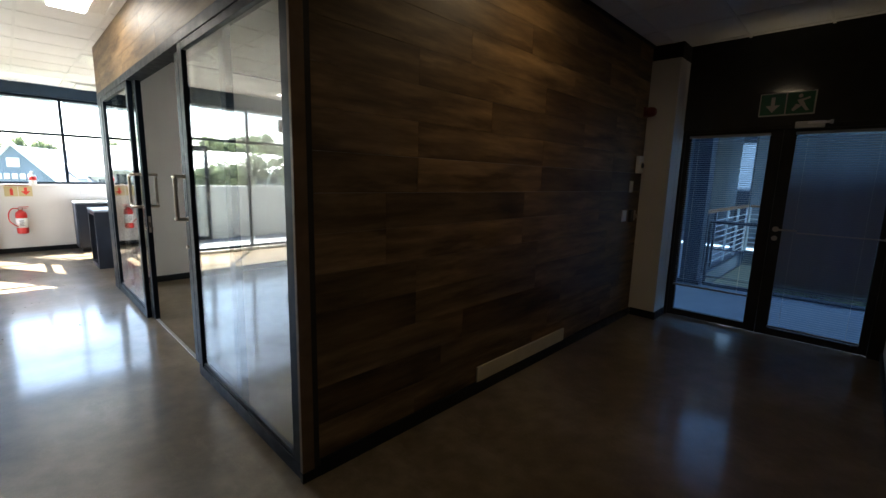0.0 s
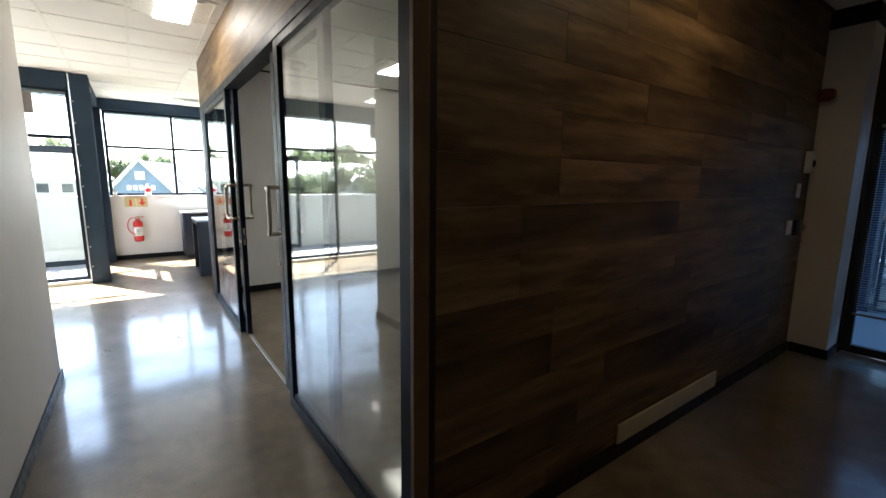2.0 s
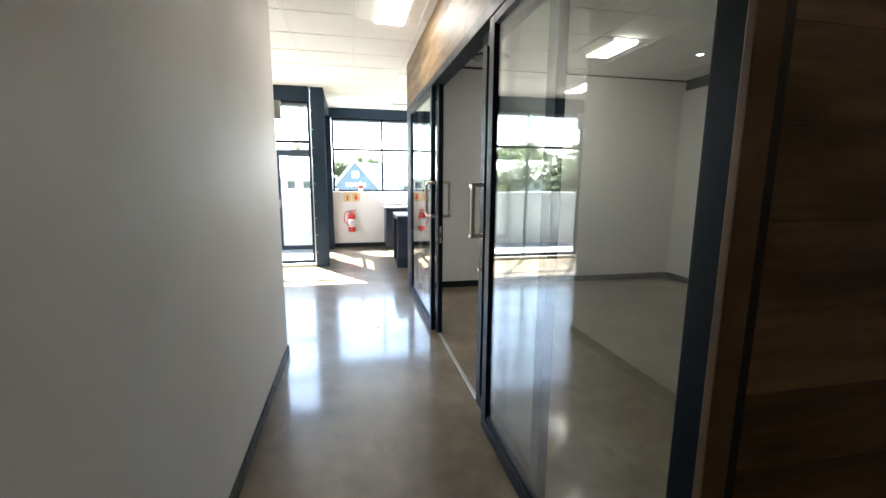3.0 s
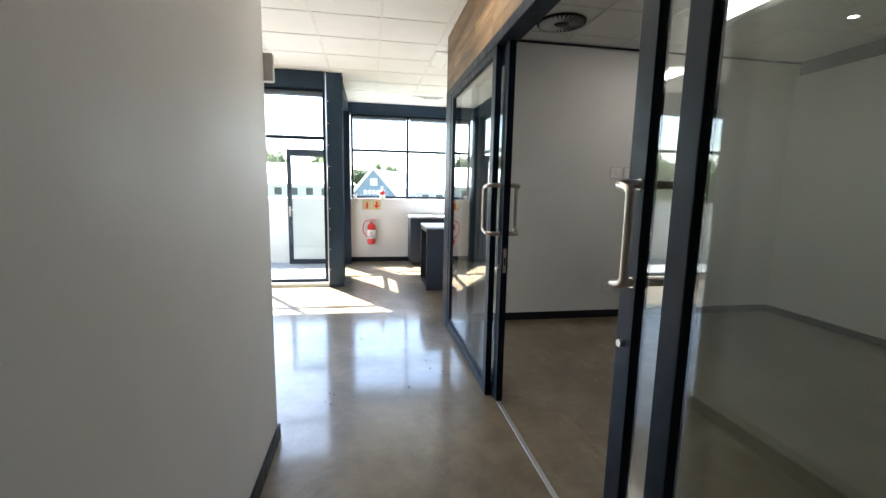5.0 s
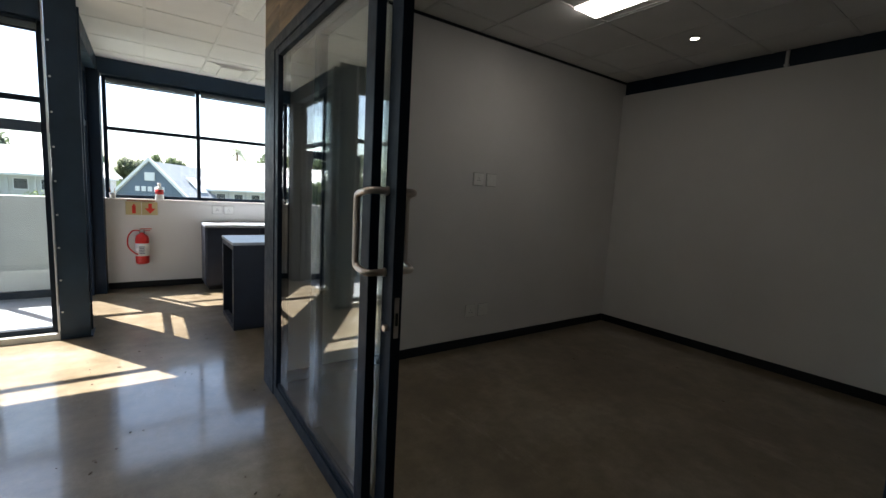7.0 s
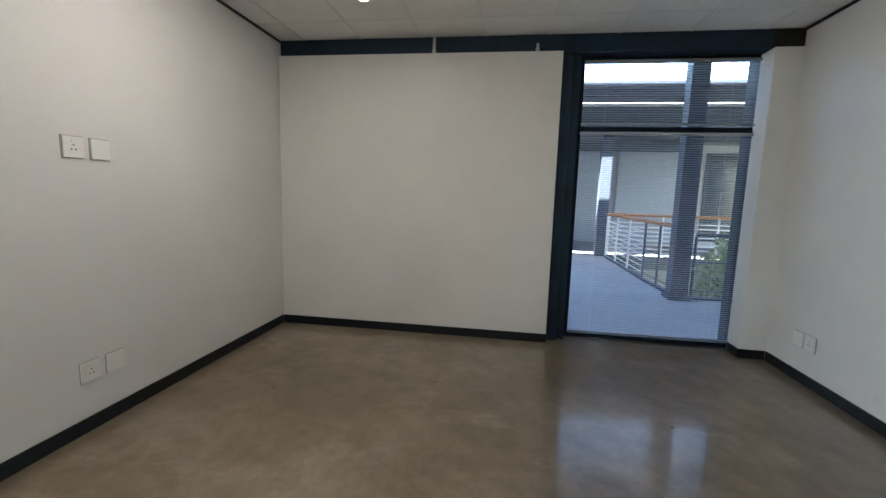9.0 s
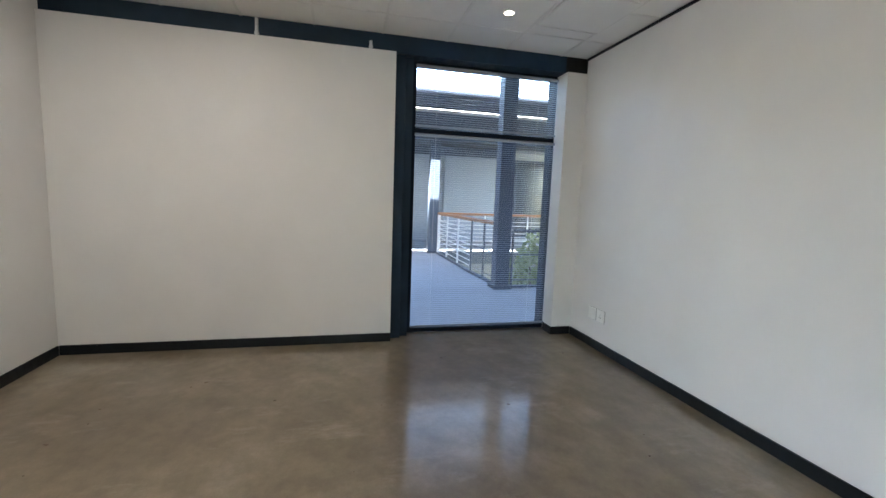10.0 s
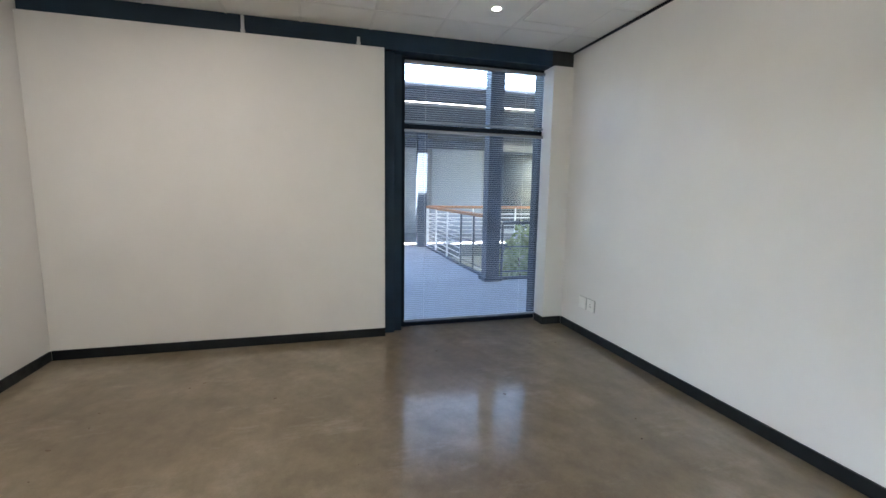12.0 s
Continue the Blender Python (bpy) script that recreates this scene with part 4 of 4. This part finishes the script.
def house(name, x0, x1, y0, y1, eave, ridge, wall_mat, roof_mat, along, label, cols, over=0.5, hip=0.0):
    """A house with a pitched roof; along: the axis of its ridge."""
    h = thing(name, ((x0 + x1) / 2, (y0 + y1) / 2, GROUND), label, "building")
    part("wall", boxed(x0, x1, y0, y1, GROUND, eave), wall_mat, h)
    bm = bmesh.new()
    o = over
    if along == "x":
        ym = (y0 + y1) / 2
        low = [(x0 - o, y0 - o), (x1 + o, y0 - o), (x1 + o, y1 + o), (x0 - o, y1 + o)]
        top = [(x0 - o + hip, ym), (x1 + o - hip, ym)]
        faces = ((0, 1, 5, 4), (1, 2, 5), (2, 3, 4, 5), (3, 0, 4), (0, 3, 2, 1))
    else:
        xm = (x0 + x1) / 2
        low = [(x0 - o, y0 - o), (x1 + o, y0 - o), (x1 + o, y1 + o), (x0 - o, y1 + o)]
        top = [(xm, y0 - o + hip), (xm, y1 + o - hip)]
        faces = ((0, 1, 4), (1, 2, 5, 4), (2, 3, 5), (3, 0, 4, 5), (0, 3, 2, 1))
    vs = [bm.verts.new((*p, eave)) for p in low] + [bm.verts.new((*p, ridge)) for p in top]
    for f in faces:
        bm.faces.new([vs[i] for i in f])
    part("roof", bm, roof_mat, h)
    part("fascia", boxed(x0 - o, x1 + o, y0 - o - 0.06, y0 - o, eave - 0.25, eave + 0.02), M_WHITE, h)
    step = (x1 - x0) / cols
    for k in range(cols):
        a = x0 + step * (k + 0.22)
        for zb in (eave - 1.75, GROUND + 0.9):
            if zb + 1.3 > eave:
                continue
            w = part("window", boxed(a, a + step * 0.56, y0 - 0.05, y0 - 0.005, zb, zb + 1.25), M_WHITE, h)
            part("glazing", boxed(a + 0.08, a + step * 0.56 - 0.08, y0 - 0.07, y0 - 0.051, zb + 0.08, zb + 1.17), M_DARKPANE, w)
        part("pier", boxed(x0 + step * k - 0.15, x0 + step * k + 0.15, y0 - 0.3, y0 - 0.001, GROUND, eave - 0.26), wall_mat, h)
    return h


house("school_hall", -48, -4, 66, 78, 1.6, 4.8, M_PALEWALL, M_ROOF, "x", "long pale school building with a light sheet roof", 20, 0.8, 3)
house("school_wing", 4.4, 52, 66, 82, 0.9, 5.2, M_PALEWALL, M_ROOF, "x", "pale school wing with a light hipped roof", 22, 0.8, 6)
gab = house("gabled_building", -5.9, 3.4, 60, 74, -0.9, 4.1, M_BLUEWALL, M_TILE, "y", "blue gabled building with a grey tiled roof", 3, 0.35)
part("gable", prism([(-5.9, -0.9), (3.4, -0.9), (-1.25, 4.05)], "y", 59.5, 60.0), M_BLUEWALL, gab, "blue painted gable")
bm = prism([(-6.5, -1.05), (-6.3, -1.25), (-1.25, 4.12), (3.8, -1.25), (4.0, -1.05), (-1.25, 4.5)], "y", 59.2, 59.6)
part("bargeboard", bm, M_WHITE, gab, "pale bargeboard")
bm = boxed(-1.75, -0.75, 59.38, 59.48, 1.95, 2.85)
part("emblem", bm, M_WHITE, gab, "plain white emblem")
bm = bmesh.new()
for k in range(5):
    x = -2.72 + 0.63 * k
    box(bm, x, x + 0.42, 59.40, 59.48, 0.75, 1.3)
part("sign_bar", bm, M_WHITE, gab, "row of plain white sign blocks")
part("skylight", prism([(0.55, 2.55), (2.15, 0.78), (2.2, 0.85), (0.6, 2.62)], "y", 64, 66.5), M_WHITE, gab, "pale strip of roof light")
gab.matrix_basis = Matrix.Translation((0.0, 60, -0.4)) @ Matrix.Rotation(radians(-26), 4, "Z") @ Matrix.Translation((1.25, -60, 0)) @ gab.matrix_basis


def leaf_cloud(bm, centre, radii, n, size, rng):
    for _ in range(n):
        u = Vector((rng.gauss(0, 1), rng.gauss(0, 1), rng.gauss(0, 1))).normalized() * rng.random() ** 0.4
        p = Vector(centre) + Vector((u.x * radii[0], u.y * radii[1], u.z * radii[2]))
        a = Vector((rng.uniform(-1, 1), rng.uniform(-1, 1), rng.uniform(-1, 1))).normalized() * size * rng.uniform(0.6, 1.3)
        b = a.orthogonal().normalized() * size * rng.uniform(0.4, 0.9)
        bm.faces.new([bm.verts.new(q) for q in (p - a, p + b * 0.8, p + a, p - b)])


def tree(at, height, spread, seed, leaf, label="broad green tree beyond the parapet", n=2200, group="trees", coarse=1.0):
    rng = random.Random(seed)
    t = thing("tree", at, label, "tree", group)
    x, y, z = at
    trunk = rod(bmesh.new(), (x, y, z), (x, y, z + height * 0.5), 0.03 * height, 0.017 * height, 8)
    crown = bmesh.new()
    for k in range(8):
        ang = k * 2.4 + rng.random()
        r = spread * rng.uniform(0.35, 0.75)
        tip = (x + r * math.cos(ang), y + r * math.sin(ang), z + height * rng.uniform(0.5, 0.86))
        rod(trunk, (x, y, z + height * rng.uniform(0.25, 0.45)), tip, 0.010 * height, 0.004 * height, 6)
        leaf_cloud(crown, tip, (spread * 0.42, spread * 0.42, height * 0.17), n // 8, (0.028 * spread + 0.05) * coarse, rng)
    part("trunk", trunk, M_BARK, t)
    part("crown", crown, leaf, t)
    return t


def palm(at, height, seed):
    rng = random.Random(seed)
    t = thing("palm_tree", at, "tall palm behind the pale roofs", "tree")
    x, y, z = at
    part("trunk", rod(bmesh.new(), (x, y, z), (x + 0.2, y, z + height), 0.28, 0.18, 10), M_BARK, t)
    crown = bmesh.new()
    for k in range(34):
        a, lift, ln = rng.uniform(0, 6.28), rng.uniform(-0.5, 1.1), rng.uniform(2.0, 3.0)
        pts = [Vector((x + 0.2 + math.cos(a) * ln * s, y + math.sin(a) * ln * s, z + height + ln * (lift * s - 0.9 * s * s))) for s in (0.05, 0.35, 0.7, 1.0)]
        side = Vector((-math.sin(a), math.cos(a), 0))
        for p, q in zip(pts, pts[1:]):
            for s in range(4):
                c = p.lerp(q, s / 4)
                for sg in (-1, 1):
                    crown.faces.new([crown.verts.new(v) for v in (c, c + (q - p) * 0.12, c + side * sg * 0.42 + (q - p) * 0.25 - Vector((0, 0, 0.18)))])
    part("fronds", crown, M_LEAF2, t)


for i, (x, y, h, s) in enumerate(((-19, 34, 8.2, 4.2), (-25, 38, 9.0, 4.6), (-14.7, 40, 7.0, 2.4), (-12.4, 40.5, 6.1, 1.7), (-30, 30, 8.5, 4.5), (-36, 42, 9.5, 5), (-42, 36, 9, 5), (-14, 95, 12.0, 4.6), (-21, 96, 12.0, 5), (-34, 96, 13.5, 7), (-40, 100, 14, 7), (22, 100, 12.5, 6), (34, 98, 12, 6), (-9, 104, 9.6, 3), (-3, 106, 10.2, 3), (2, 104, 10.4, 2.6), (6.5, 108, 10.2, 3))):
    tree((x, y, GROUND), h, s, 10 + i, M_LEAF if i % 2 else M_LEAF2, coarse=2.6 if y > 80 else 1.5)
palm((12.4, 84, GROUND), 10.9, 5)
tree((-7.4, 48, GROUND), 4.0, 1.5, 77, plain("lime_leaf", (0.20, 0.26, 0.05), 0.6, 0, 0.3, 2), "small lime green shrub by the school", 420)

bm = bmesh.new()
rng = random.Random(3)
rows = []
for j in range(7):
    row = []
    for i in range(61):
        a = math.radians(-75 + 2.5 * i)
        r = 190 + 45 * j
        z = GROUND + (0, 5, 11, 17, 21, 23, 18)[j] * (0.55 + 0.5 * noise.noise(Vector((i * 0.13, j * 0.25, 0.3))) + 0.25 * math.sin(i * 0.11))
        row.append(bm.verts.new((r * math.sin(a), r * math.cos(a), z + (rng.uniform(-0.6, 0.6) if j else -1))))
    rows.append(row)
for p, q in zip(rows, rows[1:]):
    for i in range(60):
        bm.faces.new((p[i], p[i + 1], q[i + 1], q[i]))
structure("backdrop_hills", bm, plain("wooded_hill", (0.085, 0.11, 0.055), 0.95, 0, 0.4, 0.03, 0.9, 0.4), "wooded green hills in the distance", "hills")
bm = bmesh.new()
for _ in range(420):
    a, r = math.radians(rng.uniform(-70, 60)), rng.uniform(125, 210)
    leaf_cloud(bm, (r * math.sin(a), r * math.cos(a), GROUND + 1.6 + (r - 125) * 0.03), (4.5, 4.5, 3.2), 16, 1.3, rng)
solid("far_woods", bm, M_LEAF, "far belt of mixed green trees", "woods", kind="stuff")

# ---- courtyard side, outside ----
structure("walkway", boxed(4.5, 6.55, -9.0, 7.0, -0.25, -0.012), M_SLAB, "pale screeded open walkway", "walkway")
structure("bridge", prism([(6.55, -0.05), (11.05, 0.02), (14.6, 0.02), (14.6, 7.0), (6.55, 7.0)], "z", -0.25, -0.012), M_SLAB, "pale screeded walkway along the courtyard", "walkway")
structure("courtyard_floor", boxed(6.6, 11.0, -14, 0.0, GROUND, GROUND + 0.05), plain("brick_paving", (0.30, 0.19, 0.13), 0.85, 0, 0.2, 2, 0.5, 40), "brown paved courtyard floor", "paving")
# added above the line of sight, sized to block sun on the walkway
structure("canopy", boxed(4.36, 9.4, -12.0, 10.0, 5.601, 5.9), M_GREY, "unseen high canopy added to shade the walkway", "canopy")
structure("courtyard_end", boxed(4.52, 16.0, 9.9, 10.1, GROUND, 5.6), M_FACADE, "grey wall closing the courtyard", "wall")
structure("courtyard_end_far", boxed(4.52, 16.0, -16.2, -16.0, GROUND, 5.6), M_FACADE, "grey wall closing the courtyard", "wall")
# height made up: closes the gap where sun passed under the canopy
structure("upper_wall", boxed(4.36, 4.51, -9.0, 9.0, 2.97, 5.6), M_FACADE, "grey upper facade, unseen, raised to block sun below the canopy", "wall")
structure("facade_side", boxed(4.34, 4.50, -9.0, -2.12, 0, 2.965), M_FACADE, "grey outer facade beside the exit", "wall")
far = structure("facade_opposite", boxed(14.6, 15.0, -16, 8, GROUND, 3.3), M_FACADE, "grey facade across the courtyard", "wall")
part("pale_bay", boxed(14.5, 14.6, -9.5, -3.1, -0.2, 3.2), M_PALEWALL, far, "paler rendered bay")
for y in (-4.85, -7.3):
    w = part("window", boxed(14.44, 14.5, y, y + 1.3, 0.1, 2.95), M_GREY, far, "dark tall window")
    part("glazing", boxed(14.42, 14.44, y + 0.08, y + 1.22, 0.2, 2.85), M_DARKPANE, w)
part("shutter", boxed(14.52, 14.6, -2.8, -0.95, 0.0, 2.95), M_SLAT, far, "pale grey shutter panel")
part("shutter", boxed(14.52, 14.6, -0.70, 1.2, 0.0, 2.95), M_SLAT, far, "pale grey shutter panel")
for y in (1.6, 4.5):
    part("pilaster", boxed(14.3, 14.6, y, y + 0.40, -0.2, 3.3), M_GREY, far)
part("lintel", boxed(14.4, 14.6, -3.3, 8, 2.95, 3.25), M_GREY, far)
roof2 = structure("canopy_opposite", boxed(11.11, 15.5, -16, 9, 3.32, 3.6), M_GREY, "blue-grey walkway roof across the courtyard", "canopy")
part("fascia", boxed(10.9, 11.1, -16, 9, 2.98, 4.10), M_GREY, roof2)
# overhang added to throw shade on the fascia beneath
part("eave", boxed(10.45, 10.89, -16, 9, 4.06, 4.12), M_GREY, roof2)
part("gutter", boxed(10.55, 10.89, -16, 9, 3.655, 3.69), M_WHITE, roof2, "white gutter in sun")
for y in (-12.2, -8.4, -4.6, 3.2):
    part("roof_post", boxed(10.98, 11.2, y, y + 0.22, -0.2, 2.98), M_GREY, roof2)
structure("bridge_column", boxed(10.97, 11.2, 0.05, 0.30, -0.2, 2.979, bevel=0.006), M_GREY, "blue-grey steel column at the end of the railing", "column")
structure("walkway_opposite", boxed(11.05, 14.6, -16, 0.019, -0.25, -0.012), M_SLAB, "pale walkway across the courtyard", "walkway")
post = structure("walkway_column", boxed(6.40, 6.62, -0.14, 0.10, -0.2, 5.59, bevel=0.006), M_GREY, "blue-grey square steel column by the railing", "column")
part("foot", boxed(6.36, 6.66, -0.18, 0.14, -0.012, 0.05, bevel=0.004), M_GREY, post)


def railing(a, b, label, white=True, wires=8, gap=1.3, timber=True, top=1.06):
    """A balustrade from a to b: posts, wires and a timber handrail."""
    a, b = Vector(a), Vector(b)
    r = thing("railing", (a.x, a.y, 0), label, "railing", "courtyard railings")
    n = max(2, round((b - a).length / gap))
    d = (b - a).normalized()
    for i in range(n + 1):
        p = a.lerp(b, i / n)
        part("post", rod(bmesh.new(), (p.x, p.y, -0.1), (p.x, p.y, top - 0.03), 0.022, seg=8), M_WHITE if white else M_GREY, r)
    for k in range(wires):
        z = 0.12 + 0.86 * k / wires
        part("wire", rod(bmesh.new(), (a.x, a.y, z), (b.x, b.y, z), 0.011, seg=6), M_WHITE if white else M_GREY, r)
    part("handrail", rod(bmesh.new(), (a.x, a.y, top), (b.x, b.y, top), 0.036 if timber else 0.025, seg=10), M_TIMBER if timber else M_GREY, r, "round timber handrail" if timber else "")
    side = Vector((-d.y, d.x, 0)) * 0.04
    part("edge_beam", prism([(a.x + side.x, a.y + side.y), (b.x + side.x, b.y + side.y), (b.x - side.x, b.y - side.y), (a.x - side.x, a.y - side.y)], "z", -0.3, 0.03), M_GREY, r)


railing((8.0, 0.04, 0), (10.95, 0.05, 0), "white steel railing with a timber handrail", gap=0.9)
railing((6.64, -0.02, 0), (7.98, 0.04, 0), "dark steel railing with a timber handrail", False, 2, 0.9)
railing((6.5, -0.22, 0), (6.5, -8.5, 0), "dark steel railing along the walkway edge", False, 2, 1.3, False, 0.96)
railing((11.0, 0.0, 0), (11.0, -14, 0), "white steel railing with a timber handrail")
tree((8.0, -1.5, GROUND), 4.7, 0.9, 91, M_LEAF3, "bushy courtyard tree reaching the railing, leaf colour paled for sunlight", 1500)

# ---- planks of the timber cladding, last ----
plank_lengths = (1.28, 0.86, 0.55)
plank_meshes = {}


def plank(length, height, parent, at, turn=(0, 0, 0)):
    key = (round(length, 3), round(height, 3))
    if key not in plank_meshes:
        plank_meshes[key] = mesh_of("plank", boxed(-length / 2 + 0.0006, length / 2 - 0.0006, -0.006, 0.006, -height / 2 + 0.0006, height / 2 - 0.0006, bevel=0.0012), M_WOOD)
    return piece("plank", plank_meshes[key], at, parent, turn)


ROW = 0.1915
rng = random.Random(8)
for r in range(15):
    z0 = 0.078 + ROW * r
    x = 0.046
    first = rng.choice((0.42, 0.64, 0.86, 1.06, 1.28))
    while x < 4.0:
        ln = min(first, 4.012 - x)
        if 4.012 - x - ln < 0.12:
            ln = 4.012 - x
        plank(ln, ROW, wall_wood, (x + ln / 2, -0.024, z0 + ROW / 2))
        x += ln
        first = 1.28
for r in range(3):
    h = (CEIL - 2.406) / 3
    y = 0.012
    first = (0.8, 1.28, 0.45)[r]
    while y < 5.01:
        ln = min(first, 5.02 - y)
        plank(ln, h, band, (-0.0405, y + ln / 2, 2.406 + h * (r + 0.5)), (0, 0, 90))
        y += ln
        first = 1.28
